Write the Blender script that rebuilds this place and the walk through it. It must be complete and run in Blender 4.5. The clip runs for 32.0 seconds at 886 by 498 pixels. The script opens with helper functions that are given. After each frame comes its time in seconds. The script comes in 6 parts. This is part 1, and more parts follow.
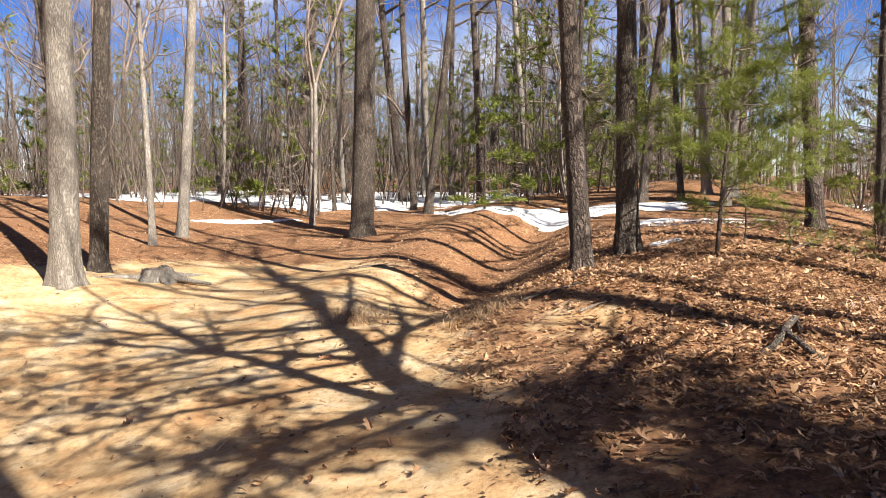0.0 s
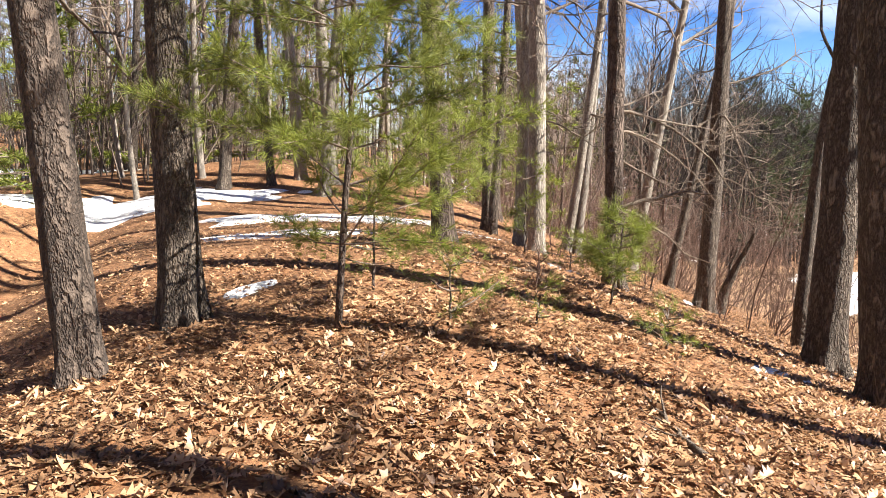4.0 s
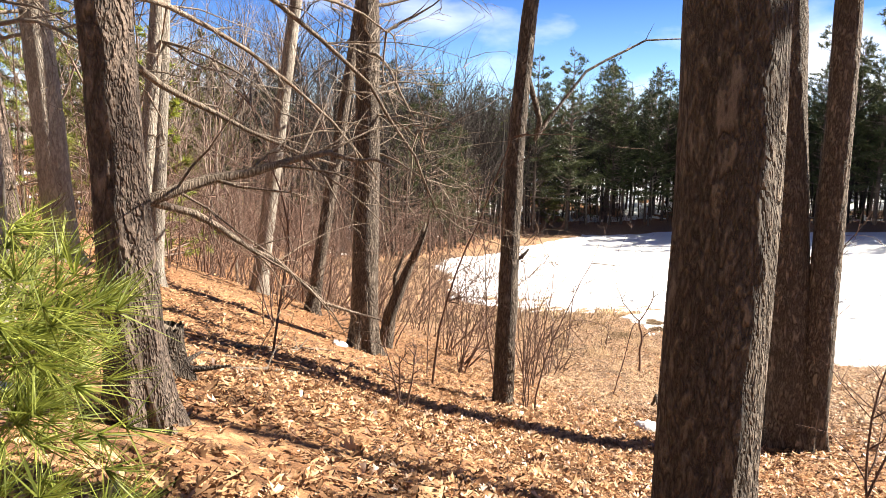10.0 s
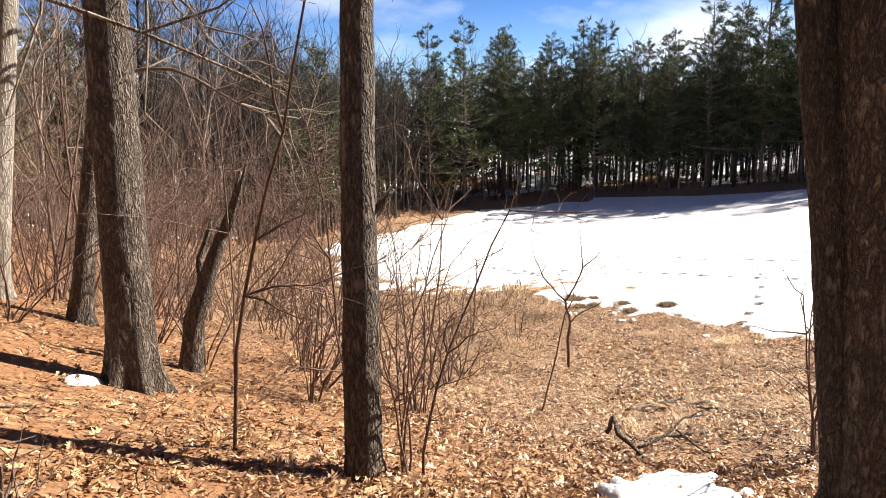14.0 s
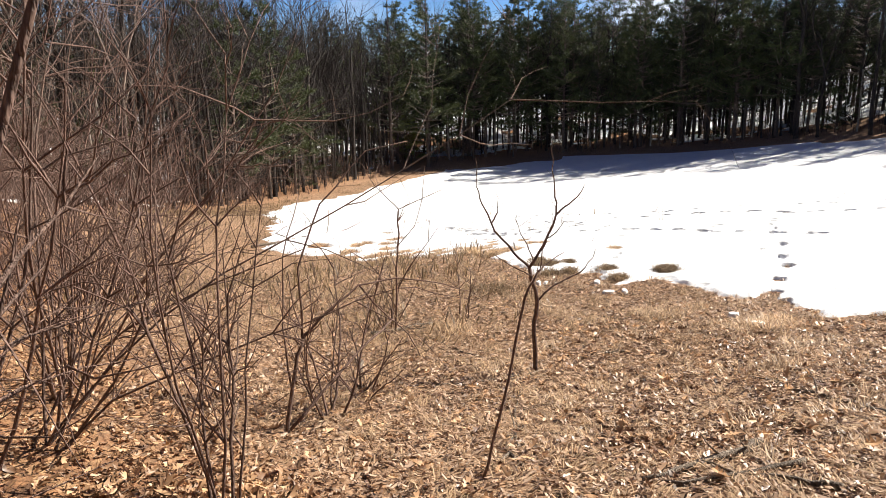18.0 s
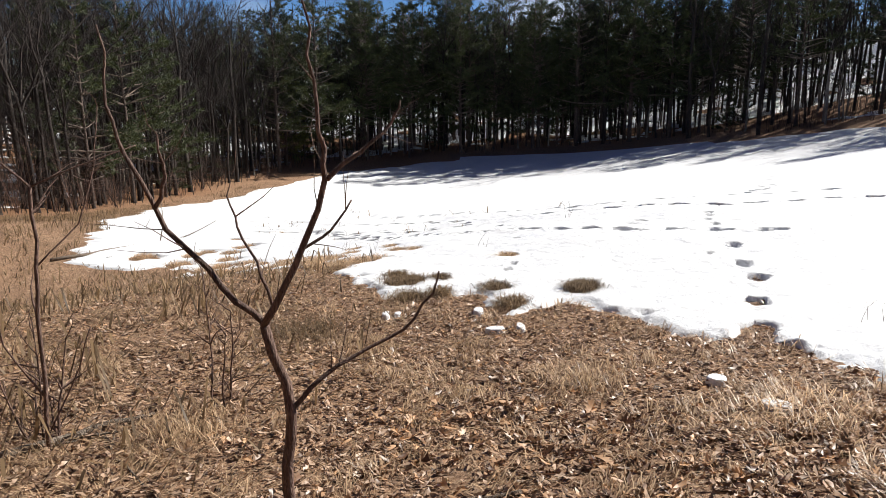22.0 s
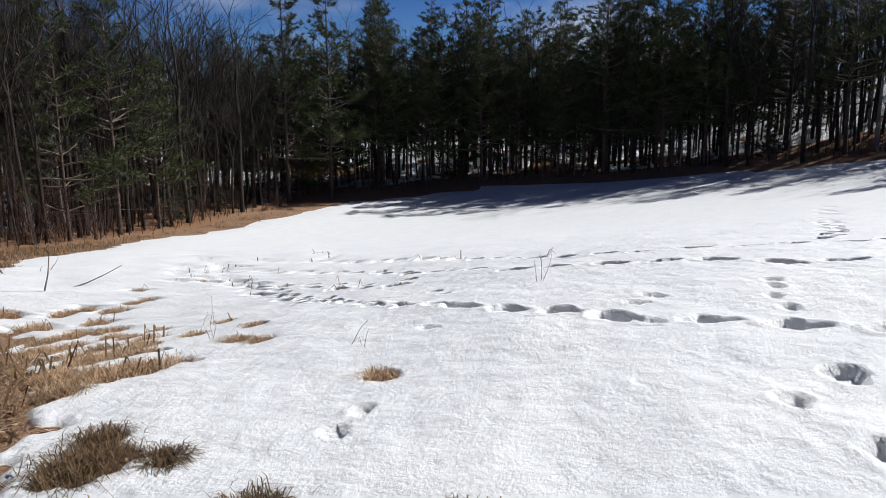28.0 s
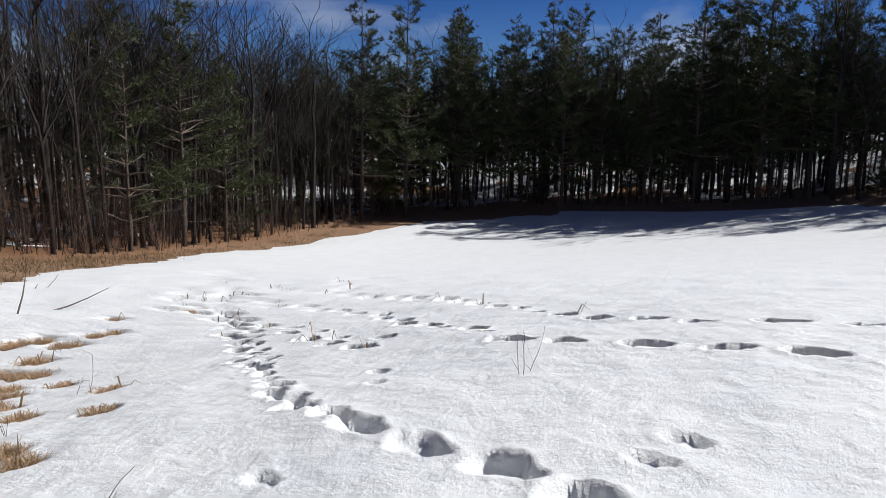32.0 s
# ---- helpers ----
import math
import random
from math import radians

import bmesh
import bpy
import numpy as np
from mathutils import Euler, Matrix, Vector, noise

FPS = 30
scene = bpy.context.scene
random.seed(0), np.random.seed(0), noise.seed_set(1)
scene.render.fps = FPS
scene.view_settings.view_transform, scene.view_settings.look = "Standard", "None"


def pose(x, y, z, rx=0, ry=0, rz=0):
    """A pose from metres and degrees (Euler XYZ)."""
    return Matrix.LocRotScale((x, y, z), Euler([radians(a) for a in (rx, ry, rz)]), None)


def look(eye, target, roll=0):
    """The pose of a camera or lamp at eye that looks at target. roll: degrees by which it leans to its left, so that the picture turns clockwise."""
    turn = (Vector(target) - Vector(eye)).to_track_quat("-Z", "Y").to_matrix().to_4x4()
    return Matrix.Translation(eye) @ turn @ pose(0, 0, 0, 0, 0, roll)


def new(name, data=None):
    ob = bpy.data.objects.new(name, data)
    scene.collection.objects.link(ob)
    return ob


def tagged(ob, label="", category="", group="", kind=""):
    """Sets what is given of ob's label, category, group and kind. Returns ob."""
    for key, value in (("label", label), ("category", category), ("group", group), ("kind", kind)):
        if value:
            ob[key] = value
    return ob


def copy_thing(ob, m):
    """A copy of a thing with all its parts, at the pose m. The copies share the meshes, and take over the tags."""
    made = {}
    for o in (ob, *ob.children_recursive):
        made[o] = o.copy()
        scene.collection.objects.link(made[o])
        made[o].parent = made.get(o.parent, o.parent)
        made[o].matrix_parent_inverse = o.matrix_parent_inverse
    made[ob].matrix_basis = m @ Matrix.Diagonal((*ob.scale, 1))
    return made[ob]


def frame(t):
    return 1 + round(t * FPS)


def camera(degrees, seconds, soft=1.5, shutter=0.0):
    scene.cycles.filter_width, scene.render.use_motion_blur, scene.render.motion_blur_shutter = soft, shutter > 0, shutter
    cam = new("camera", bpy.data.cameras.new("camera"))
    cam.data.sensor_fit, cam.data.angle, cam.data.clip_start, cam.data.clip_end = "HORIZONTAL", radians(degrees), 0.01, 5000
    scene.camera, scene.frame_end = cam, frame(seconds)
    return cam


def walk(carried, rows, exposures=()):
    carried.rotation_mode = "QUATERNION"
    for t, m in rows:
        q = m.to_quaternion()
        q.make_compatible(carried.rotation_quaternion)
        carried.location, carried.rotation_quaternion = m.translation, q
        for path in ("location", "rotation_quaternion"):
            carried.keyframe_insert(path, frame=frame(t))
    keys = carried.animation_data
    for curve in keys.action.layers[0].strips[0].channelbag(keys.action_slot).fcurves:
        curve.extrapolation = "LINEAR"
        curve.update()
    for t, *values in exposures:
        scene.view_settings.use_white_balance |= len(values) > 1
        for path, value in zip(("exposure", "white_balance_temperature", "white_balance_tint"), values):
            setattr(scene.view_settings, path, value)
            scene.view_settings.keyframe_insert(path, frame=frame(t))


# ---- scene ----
# ---------------- camera ----------------
cam = camera(64.0, 32.0, 0.45)
# seconds, eye, target, roll
PATH = [
    (0, (3.5, -4.602, 4.577), (3.336, -2.62, 4.366), -0.7),
    (0.5, (3.425, -4.095, 4.589), (3.41, -2.106, 4.379), -0.6),
    (1, (3.365, -3.665, 4.58), (3.461, -1.679, 4.362), -0.7),
    (1.5, (3.365, -3.131, 4.54), (3.643, -1.162, 4.323), -0.1),
    (2, (3.519, -2.525, 4.54), (3.958, -0.586, 4.318), -0.6),
    (2.5, (3.83, -1.951, 4.498), (4.349, -0.033, 4.274), -0.7),
    (3, (4.152, -1.414, 4.582), (4.791, 0.467, 4.349), -0.9),
    (3.5, (4.398, -0.768, 4.755), (5.183, 1.051, 4.48), 0.4),
    (5.5, (5.136, 1.07, 4.938), (6.328, 2.648, 4.637), 0.0),
    (6, (5.487, 1.445, 4.97), (6.761, 2.957, 4.665), 0.2),
    (6.5, (5.899, 1.779, 4.897), (7.267, 3.205, 4.588), 0.9),
    (7, (6.223, 2.064, 4.871), (7.63, 3.451, 4.563), 0.8),
    (7.5, (6.637, 2.322, 4.781), (8.075, 3.678, 4.476), 0.5),
    (8, (7.104, 2.58, 4.711), (8.588, 3.886, 4.406), 0.9),
    (8.5, (7.586, 2.879, 4.599), (9.115, 4.132, 4.299), 1.3),
    (9, (7.977, 3.165, 4.49), (9.543, 4.376, 4.204), 1.3),
    (9.5, (8.413, 3.49, 4.458), (10.012, 4.657, 4.174), 1.4),
    (10, (8.939, 3.861, 4.362), (10.565, 4.988, 4.068), 1.4),
    (10.5, (9.401, 4.069, 4.261), (11.04, 5.179, 3.972), 0.9),
    (11, (9.802, 4.286, 4.213), (11.457, 5.37, 3.921), 0.6),
    (11.5, (10.235, 4.553, 4.097), (11.918, 5.593, 3.804), 0.6),
    (12, (10.633, 4.793, 4.038), (12.336, 5.799, 3.742), -0.0),
    (12.5, (11.067, 5.01, 3.934), (12.789, 5.981, 3.629), -0.5),
    (13, (11.475, 5.206, 3.812), (13.226, 6.116, 3.486), -0.7),
    (13.5, (11.941, 5.353, 3.702), (13.699, 6.246, 3.367), -1.0),
    (14, (12.386, 5.431, 3.566), (14.147, 6.314, 3.224), -0.5),
    (14.5, (12.797, 5.515, 3.482), (14.568, 6.374, 3.127), -0.4),
    (15, (13.23, 5.615, 3.365), (15.005, 6.458, 2.991), -0.1),
    (15.5, (13.627, 5.707, 3.227), (15.401, 6.545, 2.839), 0.3),
    (17.5, (15.588, 6.311, 2.755), (17.363, 7.128, 2.328), -0.4),
    (18, (16.007, 6.459, 2.666), (17.787, 7.259, 2.226), -0.9),
    (18.5, (16.498, 6.65, 2.539), (18.291, 7.411, 2.087), -1.1),
    (19, (17.004, 6.833, 2.423), (18.817, 7.541, 1.963), -1.1),
    (19.5, (17.468, 6.95, 2.346), (19.297, 7.618, 1.891), -1.1),
    (20, (17.952, 7.021, 2.237), (19.797, 7.648, 1.787), -0.8),
    (20.5, (18.434, 7.087, 2.112), (20.296, 7.662, 1.664), -0.6),
    (21, (18.865, 7.099, 2.044), (20.735, 7.654, 1.602), -0.2),
    (21.5, (19.426, 7.077, 1.933), (21.298, 7.631, 1.495), -0.3),
    (22, (19.97, 7.069, 1.845), (21.845, 7.616, 1.415), -0.3),
    (22.5, (20.468, 7.04, 1.822), (22.342, 7.595, 1.399), -0.4),
    (23, (20.97, 7.013, 1.77), (22.841, 7.582, 1.354), -0.2),
    (23.5, (21.439, 7.0, 1.703), (23.311, 7.574, 1.297), -0.2),
    (24, (21.85, 6.952, 1.697), (23.721, 7.535, 1.297), -0.3),
    (24.5, (22.254, 6.876, 1.658), (24.128, 7.452, 1.26), -0.4),
    (25, (22.641, 6.84, 1.592), (24.52, 7.404, 1.205), -0.3),
    (25.5, (23.058, 6.864, 1.561), (24.932, 7.446, 1.176), -0.6),
    (27.5, (24.432, 6.939, 1.455), (26.29, 7.583, 1.092), -0.7),
    (28, (24.796, 6.948, 1.406), (26.659, 7.586, 1.058), -0.4),
    (28.5, (25.202, 6.96, 1.364), (27.06, 7.62, 1.03), -0.4),
    (29, (25.602, 6.93, 1.334), (27.452, 7.617, 1.009), -0.3),
    (29.5, (25.91, 6.873, 1.365), (27.748, 7.597, 1.051), -0.4),
    (30, (26.299, 6.841, 1.317), (28.124, 7.598, 1.007), -0.1),
    (30.5, (26.634, 6.813, 1.329), (28.446, 7.603, 1.021), 0.0),
    (31, (26.984, 6.781, 1.293), (28.782, 7.604, 0.989), 0.4),
    (31.5, (27.276, 6.75, 1.338), (29.064, 7.596, 1.043), 0.8),
    (32, (27.711, 6.832, 1.279), (29.492, 7.695, 0.987), 1.1),
]
EXPOSURES = [(0, 1.5, 6450, 10), (1, 1.65, 6450, 10), (3, 1.95, 6450, 10), (5.5, 1.82, 6750, 10), (9, 2.05, 6950, 10), (12, 1.85, 6800, 10), (15, 1.5, 6800, 10), (18, 1.2, 6500, 10), (23, 0.5, 6100, 10), (28, 0.15, 5900, 10), (32, 0.1, 5900, 10)]
walk(cam, [(t, look(eye, target, roll)) for t, eye, target, roll in PATH], EXPOSURES)

# ---------------- sky and sun ----------------
SUN_AZIMUTH, SUN_HEIGHT = radians(133), radians(41)  # clockwise from +y; above the horizon
world = bpy.data.worlds.new("sky")
scene.world = world
world.use_nodes = True
wn, wl = world.node_tree.nodes, world.node_tree.links
wn.clear()
sky = wn.new("ShaderNodeTexSky")
sky.sky_type, sky.sun_disc = "NISHITA", False
sky.sun_elevation, sky.sun_rotation = SUN_HEIGHT, SUN_AZIMUTH
sky.air_density, sky.dust_density, sky.ozone_density = 1.0, 0.1, 4.0
bg, wo = wn.new("ShaderNodeBackground"), wn.new("ShaderNodeOutputWorld")
bg.inputs["Strength"].default_value = 0.04
# thin clouds over the blue
tc, cn = wn.new("ShaderNodeTexCoord"), wn.new("ShaderNodeTexNoise")
cm, cr, mix = wn.new("ShaderNodeMapping"), wn.new("ShaderNodeValToRGB"), wn.new("ShaderNodeMixRGB")
cm.inputs["Scale"].default_value = (1.6, 2.6, 6.0)
cn.inputs["Scale"].default_value, cn.inputs["Detail"].default_value = 1.4, 8.0
cr.color_ramp.elements[0].position, cr.color_ramp.elements[1].position = 0.47, 0.78
mix.inputs["Color2"].default_value = (11.5, 12, 12.6, 1)
wl.new(tc.outputs["Generated"], cm.inputs["Vector"])
wl.new(cm.outputs["Vector"], cn.inputs["Vector"])
wl.new(cn.outputs["Fac"], cr.inputs["Fac"])

deep = wn.new("ShaderNodeMixRGB")
deep.blend_type, deep.inputs["Fac"].default_value = "MULTIPLY", 1.0
height, fade = wn.new("ShaderNodeSeparateXYZ"), wn.new("ShaderNodeValToRGB")
for _ in range(2):
    fade.color_ramp.elements.new(0.5)
for stop, (at_z, tone) in zip(fade.color_ramp.elements, ((0.0, (1.3, 1.35, 1.45)), (0.1, (0.75, 1.0, 1.4)), (0.22, (0.26, 0.5, 1.05)), (0.7, (0.08, 0.15, 0.36)))):
    stop.position, stop.color = at_z, (*tone, 1)
wl.new(tc.outputs["Generated"], height.inputs["Vector"])
wl.new(height.outputs["Z"], fade.inputs["Fac"])
wl.new(fade.outputs["Color"], deep.inputs["Color2"])
thin = wn.new("ShaderNodeMath")
thin.operation = "MULTIPLY"
haze = wn.new("ShaderNodeMapRange")
haze.inputs["From Min"].default_value, haze.inputs["From Max"].default_value = 0.2, 0.6
haze.inputs["To Min"].default_value, haze.inputs["To Max"].default_value = 1.0, 0.1
wl.new(height.outputs["Z"], haze.inputs["Value"])
wl.new(haze.outputs["Result"], thin.inputs[1])
wl.new(cr.outputs["Color"], thin.inputs[0])
wl.new(thin.outputs["Value"], mix.inputs["Fac"])
wl.new(sky.outputs["Color"], deep.inputs["Color1"])
wl.new(deep.outputs["Color"], mix.inputs["Color1"])
wl.new(mix.outputs["Color"], bg.inputs["Color"])
wl.new(bg.outputs["Background"], wo.inputs["Surface"])
sun_data = bpy.data.lights.new("sun", "SUN")
sun_data.energy, sun_data.angle, sun_data.color = 5.0, radians(0.55), (1.0, 0.93, 0.82)
sun = new("sun", sun_data)
to_sun = Vector((math.sin(SUN_AZIMUTH) * math.cos(SUN_HEIGHT), math.cos(SUN_AZIMUTH) * math.cos(SUN_HEIGHT), math.sin(SUN_HEIGHT)))
sun.matrix_basis = look(to_sun * 60, (0, 0, 0))


# ---------------- materials ----------------
def shader(name, rough=0.8):
    m = bpy.data.materials.new(name)
    m.use_nodes = True
    n, l = m.node_tree.nodes, m.node_tree.links
    b = n["Principled BSDF"]
    b.inputs["Roughness"].default_value = rough
    return m, n, l, b


def noise_tex(n, l, vec, scale, detail=6.0, rough=0.6):
    t = n.new("ShaderNodeTexNoise")
    t.inputs["Scale"].default_value, t.inputs["Detail"].default_value, t.inputs["Roughness"].default_value = scale, detail, rough
    if vec is not None:
        l.new(vec, t.inputs["Vector"])
    return t


def ramp(n, l, fac, stops):
    r = n.new("ShaderNodeValToRGB")
    e = r.color_ramp.elements
    while len(e) < len(stops):
        e.new(0.5)
    for el, (p, c) in zip(e, stops):
        el.position, el.color = p, (*c, 1)
    l.new(fac, r.inputs["Fac"])
    return r


def blend(n, l, fac, a, b, mode="MIX"):
    x = n.new("ShaderNodeMixRGB")
    x.blend_type = mode
    for socket, value in (("Fac", fac), ("Color1", a), ("Color2", b)):
        if isinstance(value, (int, float)):
            x.inputs[socket].default_value = value
        elif isinstance(value, tuple):
            x.inputs[socket].default_value = (*value, 1)
        else:
            l.new(value, x.inputs[socket])
    return x.outputs["Color"]


def bump(n, l, height, b, strength, distance, after=None):
    x = n.new("ShaderNodeBump")
    x.inputs["Strength"].default_value, x.inputs["Distance"].default_value = strength, distance
    l.new(height, x.inputs["Height"])
    if after is not None:
        l.new(after, x.inputs["Normal"])
    l.new(x.outputs["Normal"], b.inputs["Normal"])
    return x.outputs["Normal"]


def bark(name, dark, mid, light, furrow=9.0, stretch=0.16, depth=0.02):
    m, n, l, b = shader(name, 0.88)
    tc, info, mp = n.new("ShaderNodeTexCoord"), n.new("ShaderNodeObjectInfo"), n.new("ShaderNodeMapping")
    add = n.new("ShaderNodeVectorMath")
    add.operation = "ADD"
    l.new(tc.outputs["Object"], add.inputs[0])
    l.new(info.outputs["Random"], add.inputs[1])
    mp.inputs["Scale"].default_value = (1, 1, stretch)
    l.new(add.outputs["Vector"], mp.inputs["Vector"])
    v = n.new("ShaderNodeTexVoronoi")
    v.feature, v.inputs["Scale"].default_value = "DISTANCE_TO_EDGE", furrow * 1.6
    warp = noise_tex(n, l, mp.outputs["Vector"], furrow * 0.8, 4)
    wv = blend(n, l, 0.26, mp.outputs["Vector"], warp.outputs["Color"])
    l.new(wv, v.inputs["Vector"])
    fine = noise_tex(n, l, mp.outputs["Vector"], furrow * 7, 6, 0.7)
    big = noise_tex(n, l, add.outputs["Vector"], 1.7, 4)
    plates = ramp(n, l, v.outputs["Distance"], [(0.0, dark), (0.16, mid), (0.5, light)])
    col = blend(n, l, 0.42, plates.outputs["Color"], ramp(n, l, fine.outputs["Fac"], [(0.3, dark), (0.55, mid), (0.75, light)]).outputs["Color"])
    tone = ramp(n, l, big.outputs["Fac"], [(0.3, (0.72, 0.70, 0.66)), (0.7, (1.12, 1.1, 1.05))])
    col = blend(n, l, 1.0, col, tone.outputs["Color"], "MULTIPLY")
    vary = n.new("ShaderNodeMapRange")
    vary.inputs["To Min"].default_value, vary.inputs["To Max"].default_value = 0.75, 1.2
    l.new(info.outputs["Random"], vary.inputs["Value"])
    col = blend(n, l, 1.0, col, vary.outputs["Result"], "MULTIPLY")
    l.new(col, b.inputs["Base Color"])
    h = n.new("ShaderNodeMath")
    h.operation = "MULTIPLY_ADD"
    l.new(fine.outputs["Fac"], h.inputs[0])
    h.inputs[1].default_value = 0.35
    clampd = n.new("ShaderNodeMapRange")
    clampd.inputs["From Max"].default_value = 0.3
    l.new(v.outputs["Distance"], clampd.inputs["Value"])
    l.new(clampd.outputs["Result"], h.inputs[2])
    bump(n, l, h.outputs["Value"], b, 0.9, depth)
    return m


OAK_BARK = bark("oak_bark", (0.022, 0.016, 0.012), (0.15, 0.118, 0.096), (0.36, 0.305, 0.255), 12, 0.34, 0.045)
PALE_BARK = bark("pale_bark", (0.13, 0.11, 0.095), (0.31, 0.28, 0.25), (0.46, 0.43, 0.39), 12, 0.3, 0.012)
PINE_BARK = bark("pine_bark", (0.022, 0.016, 0.013), (0.13, 0.096, 0.08), (0.31, 0.245, 0.205), 10, 0.42, 0.03)
TWIG_BARK = bark("twig_bark", (0.10, 0.075, 0.06), (0.25, 0.195, 0.165), (0.42, 0.355, 0.31), 14, 0.2, 0.004)
SHRUB_BARK = bark("shrub_bark", (0.07, 0.044, 0.034), (0.18, 0.112, 0.09), (0.33, 0.225, 0.185), 20, 0.2, 0.003)
# far-shore bark: the woods' backlit shade is put into its colour
SHADE_DARK_BARK = bark("shade_dark_bark", (0.009, 0.007, 0.006), (0.04, 0.029, 0.024), (0.095, 0.074, 0.062), 11, 0.26, 0.02)
DEAD_WOOD = bark("dead_wood", (0.09, 0.07, 0.055), (0.25, 0.20, 0.16), (0.42, 0.36, 0.30), 18, 0.1, 0.008)


def needles(name, dark, light, thin=0.3, rough=0.6):
    m, n, l, b = shader(name, rough)
    info, geo = n.new("ShaderNodeObjectInfo"), n.new("ShaderNodeNewGeometry")
    r = ramp(n, l, geo.outputs["Random Per Island"], [(0.0, dark), (0.75, light), (1.0, tuple(min(1, c * 1.3) for c in light))])
    vary = n.new("ShaderNodeMapRange")
    vary.inputs["To Min"].default_value, vary.inputs["To Max"].default_value = 0.8, 1.15
    l.new(info.outputs["Random"], vary.inputs["Value"])
    col = blend(n, l, 1.0, r.outputs["Color"], vary.outputs["Result"], "MULTIPLY")
    l.new(col, b.inputs["Base Color"])
    tr, ms = n.new("ShaderNodeBsdfTranslucent"), n.new("ShaderNodeMixShader")
    l.new(col, tr.inputs["Color"])
    ms.inputs["Fac"].default_value = thin
    l.new(b.outputs["BSDF"], ms.inputs[1])
    l.new(tr.outputs["BSDF"], ms.inputs[2])
    l.new(ms.outputs["Shader"], n["Material Output"].inputs["Surface"])
    return m


NEEDLE = needles("pine_needles", (0.085, 0.115, 0.02), (0.26, 0.295, 0.055), 0.4)
MID_NEEDLE = needles("shore_pine_needles", (0.05, 0.06, 0.013), (0.17, 0.18, 0.038), 0.3)
MEADOW_LEAF = needles("matted_meadow_leaves", (0.13, 0.062, 0.032), (0.7, 0.5, 0.35), rough=0.4)
# pine needles again for the far shore, darkened in colour for backlit shade
SHADE_DARK_NEEDLE = needles("shade_dark_pine_needles", (0.022, 0.031, 0.010), (0.066, 0.08, 0.024), 0.15)
OAK_LEAF = needles("dry_oak_leaves", (0.085, 0.034, 0.014), (0.54, 0.335, 0.19), rough=0.45)
LEAF_CRUMB = needles("leaf_crumbs", (0.03, 0.016, 0.009), (0.36, 0.21, 0.11))
OLD_GRASS = needles("old_grass", (0.06, 0.036, 0.018), (0.24, 0.16, 0.085))
DRY_GRASS = needles("dry_grass", (0.18, 0.105, 0.055), (0.66, 0.475, 0.3), rough=0.42)


